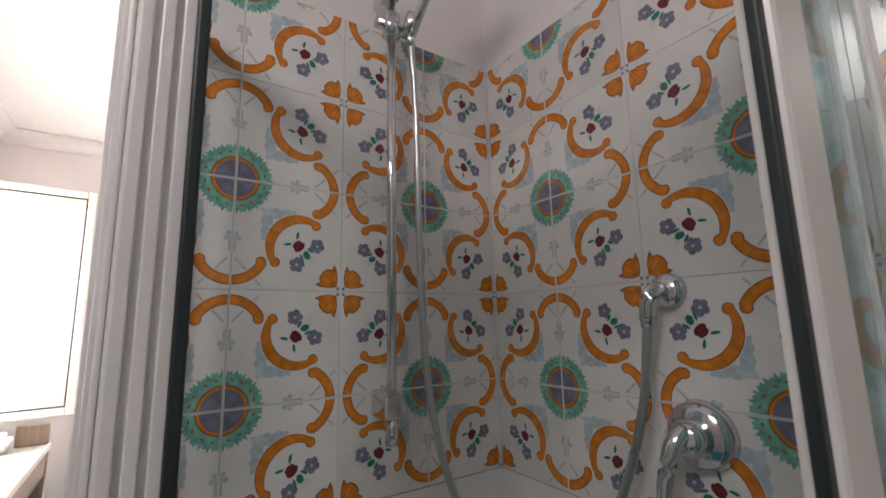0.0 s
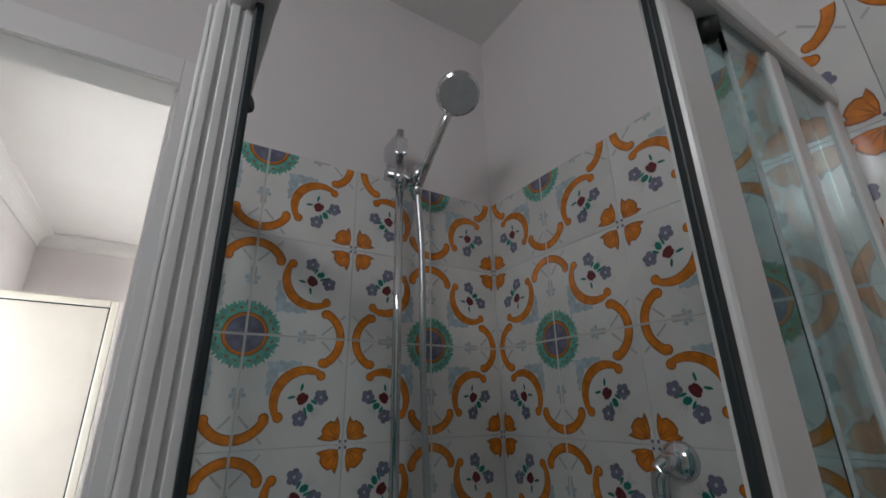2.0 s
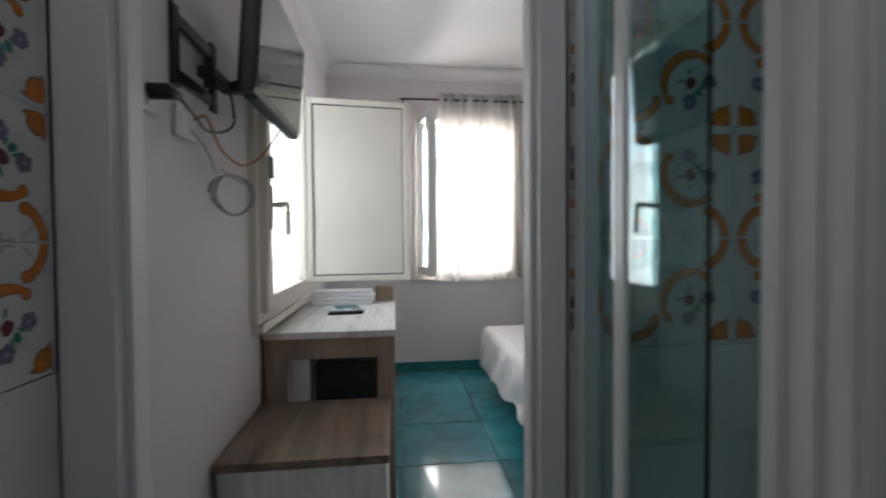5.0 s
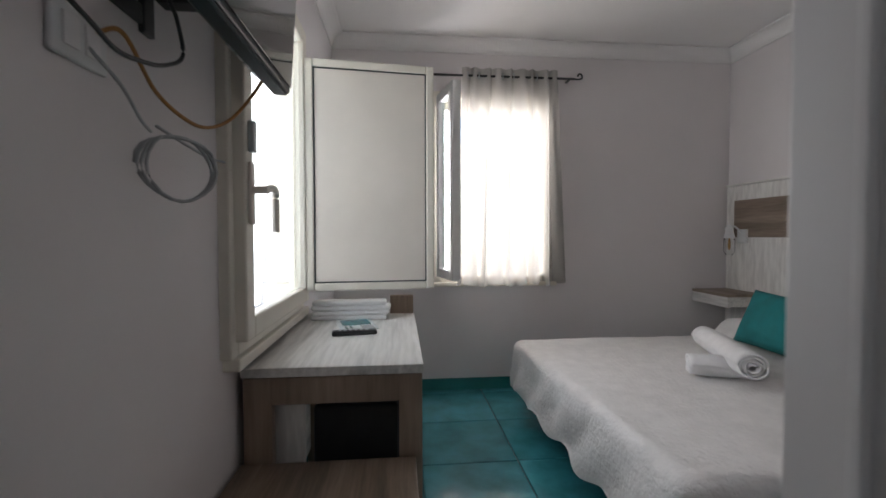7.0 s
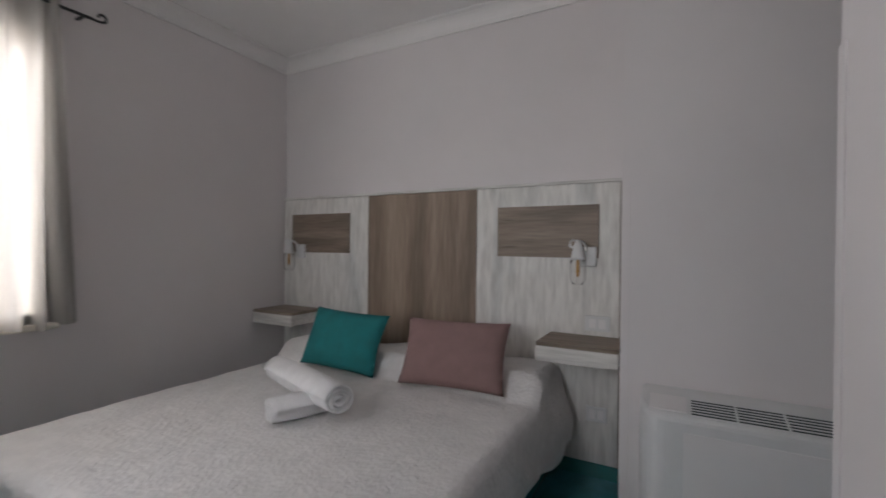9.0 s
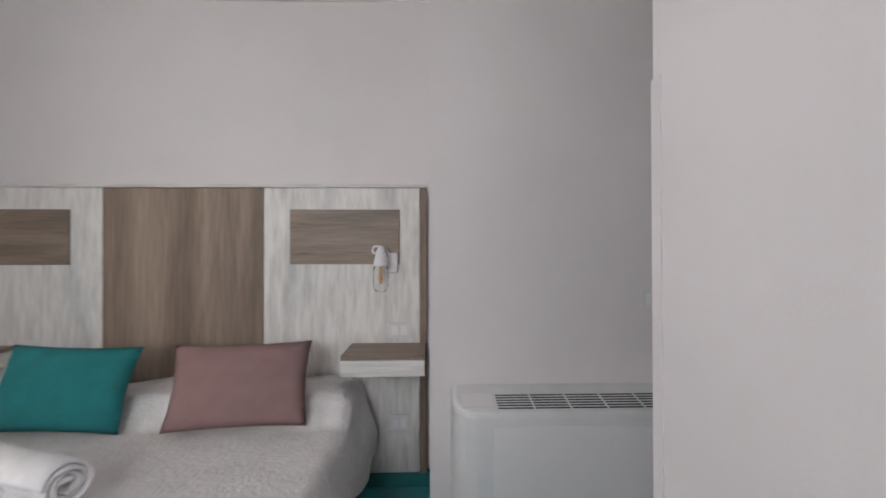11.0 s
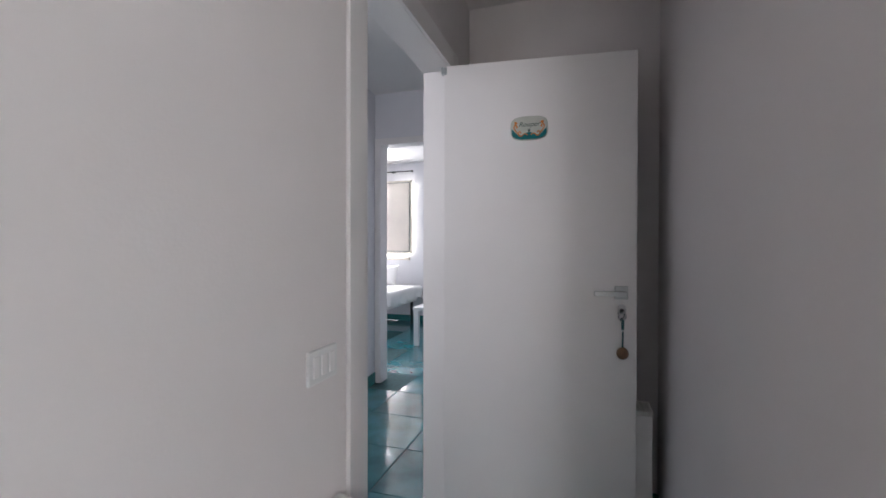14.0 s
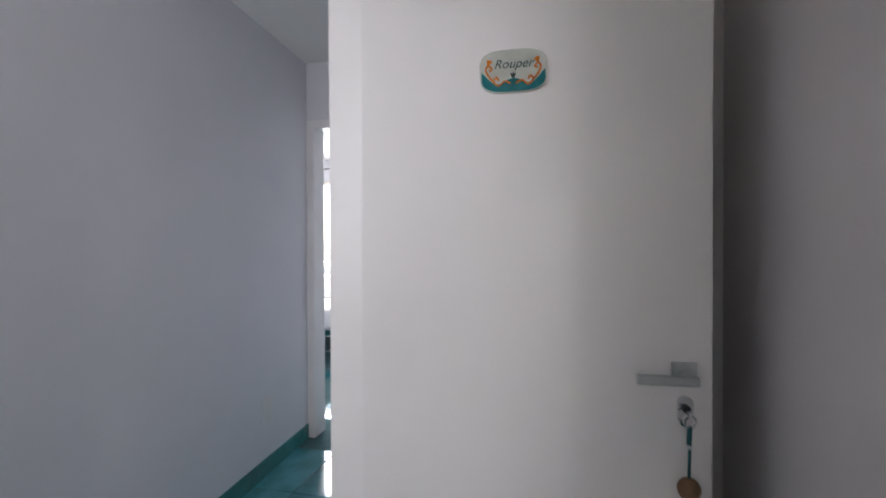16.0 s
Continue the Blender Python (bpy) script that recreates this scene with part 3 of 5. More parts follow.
# ---- bed ----
def drape(name, x0, x1, y0, y1, top, drop, mat, parent, seed=0, nx=90, ny=100, head=0.0, skew=0.0):
    """A cloth over a box: flat on top, round over the edges, hanging in folds at the sides and the foot."""
    bm = bmesh.new()
    g = []
    for j in range(ny + 1):
        row = []
        for i in range(nx + 1):
            px = x0 - drop + (x1 - x0 + 2 * drop) * i / nx
            py = y0 - drop + (y1 - y0 + drop) * j / ny
            sx = max(x0 - px, px - x1, 0)
            sy = max(y0 - py, 0)
            d = min(math.hypot(sx, sy), drop)
            dirx, diry = (-1 if px < x0 else 1) * (sx > 0), -1.0 * (sy > 0)
            n = math.hypot(sx, sy) or 1.0
            r = 0.05
            out = r * math.sin(min(d / r, math.pi / 2)) + 0.06 * max(0, d - r)
            down = r * (1 - math.cos(min(d / r, math.pi / 2))) + max(0, d - r * math.pi / 2) * 0.97
            fold = noise.noise(Vector((px * 5 + seed, py * 5, 0))) * 0.045 * min(1, d / 0.25) + math.sin((px - py) * 21) * 0.012 * min(1, d / 0.3)
            cx, cy = min(max(px, x0), x1), max(py, y0)
            x = cx + (sx / n) * (1 if px > x1 else -1) * (out + fold) if sx > 0 else cx
            y = cy - (sy / n) * (out + fold) if sy > 0 else cy
            z = top - down + 0.006 * noise.noise(Vector((px * 2.3, py * 2.3, seed))) + 0.003 * noise.noise(Vector((px * 9, py * 9, seed))) + 0.02 * math.sin(px * 17 + py * 13) * (d > drop * 0.98)
            k = min(max((py - (y1 - 0.42)) / 0.14, 0), 1)
            hump = head * k * k * (3 - 2 * k) * (0.85 + 0.15 * math.cos((px - (x0 + x1) / 2) * 9))
            side = min(d / drop, 1.0)
            z += hump * (1 - side)
            x += (1 if px > x1 else -1) * hump * 0.55 * side * (sx > 0)
            y += skew * (x - x0) * min(max((y1 - y) / (y1 - y0), 0.0), 1.0)
            row.append(bm.verts.new((x, y, max(z, 0.012))))
        g.append(row)
    for j in range(ny):
        for i in range(nx):
            bm.faces.new((g[j][i], g[j][i + 1], g[j + 1][i + 1], g[j + 1][i]))
    ob = part(name, bm, mat, parent, "", True)
    return ob


def cushion(name, w, h, t, m, mat, label, parent=None, n=22, pinch=0.06):
    """A stuffed pillow with drawn-in sides and pointed corners."""
    bm = bmesh.new()
    for side in (1, -1):
        g = []
        for j in range(n + 1):
            row = []
            for i in range(n + 1):
                u, v = i / n * 2 - 1, j / n * 2 - 1
                k = (1 - u * u) ** 0.5 * (1 - v * v) ** 0.5
                x = u * w / 2 * (1 - pinch * (1 - v * v))
                y = v * h / 2 * (1 - pinch * (1 - u * u))
                z = side * t / 2 * (k ** 0.8) + 0.006 * noise.noise(Vector((u * 3, v * 3, w * 7 + side)))
                row.append(bm.verts.new((x, y, z)))
            g.append(row)
        for j in range(n):
            for i in range(n):
                bm.faces.new((g[j][i], g[j][i + 1], g[j + 1][i + 1], g[j + 1][i]))
    bmesh.ops.remove_doubles(bm, verts=bm.verts, dist=0.004)
    bmesh.ops.transform(bm, matrix=m, verts=bm.verts)
    ob = part(name, bm, mat, parent, "", True)
    if parent is None:
        tagged(ob, label, name)
    return ob


BX0, BX1, BY0, BY1, BZ = -2.46, -0.90, -0.315, 1.385, 0.455
bed = thing("bed", (-1.68, 0.5, 0), "double bed with a white mattress on a low base", "bed")
box("base", BX0 + 0.03, BX1 - 0.03, BY0 + 0.04, BY1, 0.12, 0.27, LINEN, bed, 0.02)
box("mattress", BX0, BX1, BY0, BY1, 0.27, BZ - 0.01, LINEN, bed, 0.05, "", None, 4)
for x in (BX0 + 0.12, BX1 - 0.12):
    for y in (BY0 + 0.14, BY1 - 0.14):
        tube("leg", [(x, y, 0), (x, y, 0.125)], 0.025, BLACK, bed)
tagged(drape("bedspread", BX0 - 0.01, BX1 + 0.01, BY0 - 0.01, 1.38, BZ + 0.004, 0.33, SPREAD, None, 0, 110, 130, 0.115, 0.03), "white quilted cotton bedspread draped over the bed", "bedspread")
cushion("cushion", 0.52, 0.34, 0.13, Matrix.Translation((-1.965, 1.000, 0.632)) @ Matrix.Rotation(radians(2), 4, "Z") @ Matrix.Rotation(radians(66), 4, "X") @ Matrix.Rotation(radians(-2), 4, "Z"), TEAL_CLOTH, "teal cotton cushion leaning on the pillows")
cushion("cushion", 0.55, 0.34, 0.14, Matrix.Translation((-1.277, 1.010, 0.637)) @ Matrix.Rotation(radians(4), 4, "Z") @ Matrix.Rotation(radians(66), 4, "X") @ Matrix.Rotation(radians(1), 4, "Z"), MAUVE_CLOTH, "mauve cotton cushion leaning on the pillows")


def rolled_towel(a, b, r, z, label):
    """A towel rolled into a spiral from end a to end b."""
    a, b = Vector((*a, z)), Vector((*b, z))
    d = (b - a).normalized()
    u = Vector((-d.y, d.x, 0))
    bm = bmesh.new()
    turns, n, t = 3.4, 96, 0.010
    rings = []
    for k in range(13):
        p = a.lerp(b, k / 12)
        bulge = 1 - 0.10 * (2 * k / 12 - 1) ** 2
        line = []
        for i in range(n + 1):
            f = i / n
            rad = (0.012 + (r - 0.012) * f ** 0.9) * bulge
            an = f * turns * 2 * math.pi + 0.5
            q = p + u * math.cos(an) * rad * 1.06 + Vector((0, 0, 1)) * math.sin(an) * rad * 0.94
            q += d * 0.006 * math.sin(an * 1.5 + k)
            line.append(bm.verts.new(q))
        rings.append(line)
    for a2, b2 in zip(rings, rings[1:]):
        for i in range(n):
            bm.faces.new((a2[i], a2[i + 1], b2[i + 1], b2[i]))
    ob = tagged(part("rolled_towel", bm, TOWEL, None, "", True), label, "towel", "towels on the bed")
    md = ob.modifiers.new("thick", "SOLIDIFY")
    md.thickness, md.offset = t, 0
    return ob


rolled_towel((-1.70, 0.27), (-1.60, 0.49), 0.055, BZ + 0.058, "white terry towel rolled up on the bedspread")
rolled_towel((-2.02, 0.585), (-1.455, 0.395), 0.066, BZ + 0.108, "larger white terry towel rolled up across another")

# ---- headboard, nightstands, lamps ----
hb = thing("headboard", (-1.70, 1.40, 0.08), "wide whitewashed and oak laminate headboard panel", "headboard")
for nm, x0, x1, mt in (("side_panel", -2.885, -2.110, WASH_V), ("middle_panel", -2.108, -1.330, OAK_V), ("side_panel", -1.328, -0.560, WASH_V)):
    box(nm, x0, x1, 1.396, 1.419, 0.08, 1.492, mt, hb, 0.002)
box("top_strip", -2.885, -0.525, 1.384, 1.419, 1.493, 1.508, WASH_X, hb, 0.002)
box("end_strip", -0.558, -0.525, 1.384, 1.419, 0.08, 1.492, OAK_V, hb, 0.002)
box("inset_panel", -2.80, -2.263, 1.388, 1.3955, 1.113, 1.384, OAK_X, hb, 0.001, "oak laminate inset panel")
box("inset_panel", -1.198, -0.658, 1.388, 1.3955, 1.113, 1.384, OAK_X, hb, 0.001, "oak laminate inset panel")


def nightstand(x0, x1):
    ns = thing("nightstand", ((x0 + x1) / 2, 1.39, 0.62), "floating whitewashed nightstand drawer with an oak top", "nightstand", "nightstands beside the bed")
    box("body", x0 + 0.004, x1 - 0.004, 1.135, 1.394, 0.635, 0.702, WASH_X, ns, 0.002)
    box("drawer_front", x0, x1, 1.118, 1.1345, 0.632, 0.702, WASH_X, ns, 0.002)
    box("top", x0, x1, 1.116, 1.394, 0.703, 0.722, OAK_X, ns, 0.002)
    return ns


nightstand(-0.895, -0.530)
nightstand(-2.875, -2.510)


def wall_lamp(x):
    lp = thing("wall_lamp", (x, 1.388, 1.10), "white metal wall lamp with a clear glass jar shade", "wall lamp", "lamps on the headboard")
    box("plate", x - 0.005, x + 0.075, 1.368, 1.396, 1.07, 1.17, PLASTIC, lp, 0.006)
    tube("arm", spline([(x + 0.03, 1.37, 1.15), (x + 0.02, 1.33, 1.19), (x - 0.03, 1.31, 1.20), (x - 0.035, 1.30, 1.17), (x, 1.305, 1.165)], 5), 0.006, PLASTIC, lp)
    bm = bmesh.new()
    add_tube(bm, [(x, 1.305, 1.20), (x, 1.305, 1.18), (x, 1.305, 1.12), (x, 1.305, 1.105)], 0.02, 16, True, [0.010, 0.020, 0.034, 0.036])
    part("cap", bm, PLASTIC, lp, "", True)
    bm = bmesh.new()
    add_tube(bm, [(x, 1.305, 1.104), (x, 1.305, 1.08), (x, 1.305, 1.01), (x, 1.305, 0.985)], 0.034, 16, False, [0.033, 0.037, 0.037, 0.024])
    g = part("shade", bm, JAR_GLASS, lp, "clear glass jar shade", True)
    sol = g.modifiers.new("wall", "SOLIDIFY")
    sol.thickness = 0.002
    g.visible_shadow = False
    bm = bmesh.new()
    add_tube(bm, [(x, 1.305, 1.104), (x, 1.305, 1.07), (x, 1.305, 1.045), (x, 1.305, 1.02)], 0.014, 12, True, [0.006, 0.008, 0.010, 0.004])
    part("bulb", bm, BULB, lp, "", True)
    return lp


wall_lamp(-0.742)
wall_lamp(-2.74)


def outlet(name, m, w, h, label, holes=2, cat="socket"):
    """A flush wall plate in the plane x, z of m, facing -y."""
    o = thing(name, m.translation, label, cat)
    bm = bmesh.new()
    add_box(bm, -w / 2, w / 2, -0.010, 0, -h / 2, h / 2, 0.004, m=m)
    part("plate", bm, PLASTIC, o)
    for k in range(holes):
        c = (k - (holes - 1) / 2) * w / (holes + 0.6)
        bm = bmesh.new()
        add_box(bm, c - w / holes * 0.28, c + w / holes * 0.28, -0.013, -0.0095, -h * 0.30, h * 0.30, 0.002, m=m)
        part("rocker" if "switch" in name else "insert", bm, WHITE, o)
    return o


outlet("wall_socket", Matrix.Translation((-0.66, 1.395, 0.785)), 0.12, 0.078, "white plastic double socket on the headboard")
outlet("wall_socket", Matrix.Translation((-0.66, 1.395, 0.33)), 0.10, 0.078, "white plastic socket low on the headboard")
outlet("light_switch", Matrix.Translation((0.411, YP, 0.982)), 0.118, 0.080, "white plastic light switch plate beside the door", 3, "switch")

# ---- fan coil unit ----
fc = thing("fan_coil_unit", (0.04, 0.96, 0), "white rounded floor-standing fan coil unit against the wall", "fan coil")


def pill(x0, x1, y0, y1, r, inset, n=8):
    """Outline with rounded front corners and a straight back."""
    x0, x1, y0 = x0 + inset, x1 - inset, y0 + inset
    pts = [(x1, y1), (x0, y1)]
    for k in range(n + 1):
        a = math.pi + k / n * math.pi / 2
        pts.append((x0 + r + r * math.cos(a), y0 + r + r * math.sin(a)))
    for k in range(n + 1):
        a = 1.5 * math.pi + k / n * math.pi / 2
        pts.append((x1 - r + r * math.cos(a), y0 + r + r * math.sin(a)))
    return pts


def loft(bm, layers):
    rings = [[bm.verts.new((x, y, z)) for x, y in pts] for z, pts in layers]
    k = len(rings[0])
    for a, b in zip(rings, rings[1:]):
        for i in range(k):
            bm.faces.new((a[i], a[(i + 1) % k], b[(i + 1) % k], b[i]))
    bm.faces.new(rings[0][::-1])
    bm.faces.new(rings[-1])


FX0, FX1, FY0, FY1, FZ = -0.425, 0.493, 0.748, 0.962, 0.606
bm = bmesh.new()
loft(bm, [(0.012, pill(FX0, FX1, FY0, FY1, 0.10, 0.012)), (0.05, pill(FX0, FX1, FY0, FY1, 0.10, 0.010)), (0.06, pill(FX0, FX1, FY0, FY1, 0.10, 0.0)), (FZ - 0.022, pill(FX0, FX1, FY0, FY1, 0.10, 0.0)), (FZ - 0.010, pill(FX0, FX1, FY0, FY1, 0.10, 0.003)), (FZ - 0.003, pill(FX0, FX1, FY0, FY1, 0.10, 0.010)), (FZ, pill(FX0, FX1, FY0, FY1, 0.10, 0.020))])
SLOPE = Matrix(((1, 0, 0, 0), (0, 1, 0, 0), (0, 0.17, 1, -0.17 * FY0), (0, 0, 0, 1)))
for v in bm.verts:
    if v.co.z > 0.5:
        v.co = SLOPE @ v.co
part("body", bm, PLASTIC, fc, "", False)
box("front_panel", FX0 + 0.14, FX1 - 0.14, FY0 - 0.004, FY0, 0.07, FZ - 0.05, WHITE, fc, 0.002)
# dark sheet on the closed top, its colour standing for shade between the slats
box("slot_shade", FX0 + 0.16, FX1 - 0.092, 0.766, 0.878, FZ - 0.004, FZ + 0.0006, DARK_SLOT, fc, 0.0, "", SLOPE)
for k in range(7):
    y = 0.766 + 0.112 * k / 6
    box("slat", FX0 + 0.155, FX1 - 0.087, y - 0.0030, y + 0.0030, FZ, FZ + 0.0028, PLASTIC, fc, 0.0015, "", SLOPE)
for k in range(6):
    x = FX0 + 0.16 + (FX1 - FX0 - 0.252) * k / 5
    box("divider", x - 0.0035, x + 0.0035, 0.766, 0.878, FZ, FZ + 0.0032, PLASTIC, fc, 0.0015, "", SLOPE)
box("flap", FX0 + 0.035, FX0 + 0.15, 0.775, 0.885, FZ, FZ + 0.003, WHITE, fc, 0.001, "", SLOPE)
box("badge", FX1 - 0.115, FX1 - 0.085, FY0 - 0.002, FY0 + 0.001, FZ - 0.075, FZ - 0.062, BLACK, fc, 0.0)

# ---- passage door, open ----
HX, HY = 1.402, 0.955
dv = Vector((1.475 - HX, 0.168 - HY, 0)).normalized()
dm = Matrix(((dv.x, -dv.y, 0, HX), (dv.y, dv.x, 0, HY), (0, 0, 1, 0), (0, 0, 0, 1)))
dk = dm @ Matrix.Translation((-0.028, 0, 0))
leaf = thing("door_1", (HX, HY, 0), "plain white lacquered door standing open into the passage", "door", kind="structure")
bm = bmesh.new()
add_box(bm, -0.028, 0.785, 0.0, 0.042, 0.012, 2.066, 0.002, m=dm)
part("door_leaf", bm, WHITE, leaf)
bm = bmesh.new()
add_box(bm, -0.040, -0.016, -0.004, 0.012, 2.028, 2.062, 0.003, m=dm)
part("hinge", bm, STEEL, leaf)
bm = bmesh.new()
add_box(bm, 0.726, 0.778, -0.009, 0.0, 1.040, 1.094, 0.002, m=dk)
ros = part("rose", bm, STEEL, leaf, "square satin steel rose")
bm = bmesh.new()
add_tube(bm, [(0.752, -0.008, 1.066), (0.752, -0.044, 1.066)], 0.009, 14)
add_box(bm, 0.640, 0.764, -0.060, -0.044, 1.056, 1.076, 0.002)
bmesh.ops.transform(bm, matrix=dk, verts=bm.verts)
part("lever", bm, STEEL, ros)
bm = bmesh.new()
n = 20
pl = [(0.754 + 0.016 * math.cos(a) , 0.985 + (0.018 if math.sin(a) > 0 else -0.018) + 0.016 * math.sin(a)) for a in [k * 2 * math.pi / n for k in range(n)]]
lo = [bm.verts.new((x, 0.0, z)) for x, z in pl]
hi = [bm.verts.new((x, -0.010, z)) for x, z in pl]
bm.faces.new(lo)
bm.faces.new(hi[::-1])
for k in range(n):
    bm.faces.new((lo[k], lo[(k + 1) % n], hi[(k + 1) % n], hi[k]))
bmesh.ops.transform(bm, matrix=dk, verts=bm.verts)
esc = part("escutcheon", bm, CHROME, leaf, "oval chrome keyhole plate")
bm = bmesh.new()
add_tube(bm, [(0.754, -0.009, 0.992), (0.754, -0.016, 0.992)], 0.009, 14)
bmesh.ops.transform(bm, matrix=dk, verts=bm.verts)
part("cylinder", bm, BLACK, esc)
key = thing("key", dk @ Vector((0.754, -0.02, 0.98)), "steel key in the lock with a wooden ball tag", "key")
bm = bmesh.new()
add_box(bm, 0.750, 0.758, -0.040, -0.014, 0.990, 0.994, 0.0)
for k in range(16):
    a, b = k * math.pi / 8, (k + 1) * math.pi / 8
    add_tube(bm, [(0.754 + 0.013 * math.cos(a), -0.030, 0.972 + 0.014 * math.sin(a)), (0.754 + 0.013 * math.cos(b), -0.030, 0.972 + 0.014 * math.sin(b))], 0.0022, 6)
bmesh.ops.transform(bm, matrix=dk, verts=bm.verts)
part("bow", bm, CHROME, key)
for nm, z0, z1, r, mt in (("cord", 0.960, 0.920, 0.0055, CORD), ("ferrule", 0.920, 0.910, 0.005, CHROME), ("cord", 0.910, 0.845, 0.0035, CORD)):
    bm = bmesh.new()
    add_tube(bm, [(0.755, -0.028, z0), (0.754, -0.027, z1)], r, 8)
    bmesh.ops.transform(bm, matrix=dk, verts=bm.verts)
    part(nm, bm, mt, key)
bm = bmesh.new()
bmesh.ops.create_uvsphere(bm, u_segments=20, v_segments=14, radius=0.024)
bmesh.ops.transform(bm, matrix=dk @ Matrix.Translation((0.754, -0.027, 0.822)) @ Matrix.Diagonal((1, 0.9, 1.05, 1)), verts=bm.verts)
part("ball", bm, BALL, key, "turned brown wooden ball", True)

# painted name plate
plate = thing("door_sign", dk @ Vector((0.376, 0, 1.767)), "small painted ceramic name plate on the door", "sign")


def outline_plate(w, h, n=40, p=3.4):
    out = []
    for k in range(n):
        a = 2 * math.pi * k / n
        c, s = math.cos(a), math.sin(a)
        out.append((w / 2 * math.copysign(abs(c) ** (2 / p), c), h / 2 * math.copysign(abs(s) ** (2 / p), s)))
    return out


sm = dk @ Matrix.Translation((0.376, 0, 1.767)) @ Matrix.Rotation(radians(-1.0), 4, "Y")


def flat(bm, pts, y, m):
    bm.faces.new([bm.verts.new(m @ Vector((x, y, z))) for x, z in pts])


bm = bmesh.new()
po = outline_plate(0.158, 0.102)
lo = [bm.verts.new(sm @ Vector((x, 0, z))) for x, z in po]
md_ = [bm.verts.new(sm @ Vector((x, -0.006, z))) for x, z in po]
hi = [bm.verts.new(sm @ Vector((x * 0.97, -0.009, z * 0.96))) for x, z in po]
k = len(po)
for a, b in ((lo, md_), (md_, hi)):
    for i in range(k):
        bm.faces.new((a[i], a[(i + 1) % k], b[(i + 1) % k], b[i]))
bm.faces.new(hi)
bm.faces.new(lo[::-1])
part("plate", bm, SIGN_CREAM, plate)
bm = bmesh.new()
low = [(x * 0.965, z * 0.955) for x, z in outline_plate(0.158, 0.102, 80)]
for i in range(40):
    x0, x1 = -0.074 + 0.148 * i / 40, -0.074 + 0.148 * (i + 1) / 40

    def wave(x):
        return -0.028 + 0.020 * abs(x / 0.074) ** 1.5 + 0.010 * math.cos(x * 75)

    def rim(x):
        return -0.049 * max(0.0, 1 - abs(x / 0.0765) ** 3.4) ** (1 / 3.4)
    flat(bm, [(x0, rim(x0)), (x1, rim(x1)), (x1, max(wave(x1), rim(x1))), (x0, max(wave(x0), rim(x0)))], -0.0096, sm)
part("painted_border", bm, SIGN_TEAL, plate)
bm = bmesh.new()
for s in (1, -1):
    c = [(s * 0.006, -0.030), (s * 0.020, -0.024), (s * 0.034, -0.034), (s * 0.046, -0.024), (s * 0.040, -0.014), (s * 0.034, -0.022)]
    add_tube(bm, [sm @ Vector((x, -0.0098, z)) for x, z in [(q.x, q.y) for q in spline([(a, b, 0) for a, b in c], 6)]], 0.0022, 5)
    c = [(s * 0.044, -0.026), (s * 0.056, -0.012), (s * 0.064, 0.004), (s * 0.058, 0.014), (s * 0.050, 0.006), (s * 0.056, 0.002)]
    add_tube(bm, [sm @ Vector((x, -0.0098, z)) for x, z in [(q.x, q.y) for q in spline([(a, b, 0) for a, b in c], 6)]], 0.0024, 5)
    for a in range(5):
        an = radians(60 + 15 * a + (20 if s > 0 else -20))
        add_tube(bm, [sm @ Vector((s * 0.058, -0.0098, 0.016)), sm @ Vector((s * 0.058 + 0.012 * math.cos(an), -0.0098, 0.016 + 0.012 * math.sin(an)))], 0.0018, 5)
part("painted_scroll", bm, ORANGE, plate, "orange painted scrolls and flowers")
bm = bmesh.new()
for an in (-28, 0, 28):
    a = radians(90 + an)
    add_tube(bm, [sm @ Vector((0.012 * math.cos(a) * f, -0.0098, -0.022 + 0.020 * math.sin(a) * f)) for f in (0.25, 0.6, 1.0)], 0.002, 5, True, [0.001, 0.0024, 0.0006])
part("painted_leaf", bm, INK, plate)
fc_ = bpy.data.curves.new("lettering", "FONT")
fc_.body, fc_.size, fc_.align_x, fc_.shear, fc_.extrude = "Rouper", 0.030, "CENTER", 0.35, 0.0002
txt = new("lettering", fc_)
txt.data.materials.append(INK)
tm = sm @ Matrix.Translation((0.0, -0.0100, 0.006)) @ Matrix.Rotation(radians(90), 4, "X")
bpy.context.view_layer.update()
deps = bpy.context.evaluated_depsgraph_get()
tme = bpy.data.meshes.new_from_object(txt.evaluated_get(deps))
bpy.data.objects.remove(txt)
tme.transform(tm)
tob = new("lettering", tme)
tob.parent = plate
tob.matrix_parent_inverse = Matrix.Translation(-plate.matrix_basis.translation)

side = thing("low_cabinet", (1.58, 0.20, 0), "narrow white cabinet behind the open door", "cabinet")
box("body", 1.525, 1.645, 0.104, 0.30, 0.0, 0.545, WHITE, side, 0.003)
box("top", 1.520, 1.648, 0.103, 0.302, 0.546, 0.566, WASH_X, side, 0.002)

# ---- desk with a black fill inside, luggage bench ----
desk = thing("desk", (-1.48, -1.30, 0), "oak laminate desk with a whitewashed top under the window", "desk")
box("desktop", -1.93, -1.032, -1.555, -1.032, 0.722, 0.750, WASH_X, desk, 0.003)
for x in (-1.072, -1.925):
    bm = bmesh.new()
    for b in ((x, x + 0.035, -1.105, -1.036, 0, 0.720), (x, x + 0.035, -1.550, -1.470, 0, 0.720), (x, x + 0.035, -1.470, -1.105, 0.64, 0.720), (x, x + 0.035, -1.470, -1.105, 0.0, 0.07)):
        add_box(bm, *b, bevel=0.002)
    part("end_frame", bm, OAK_V, desk)
box("apron", -1.89, -1.072, -1.060, -1.040, 0.62, 0.720, OAK_X, desk, 0.002)
box("back_panel", -1.89, -1.072, -1.552, -1.535, 0.10, 0.720, WASH_X, desk, 0.002)
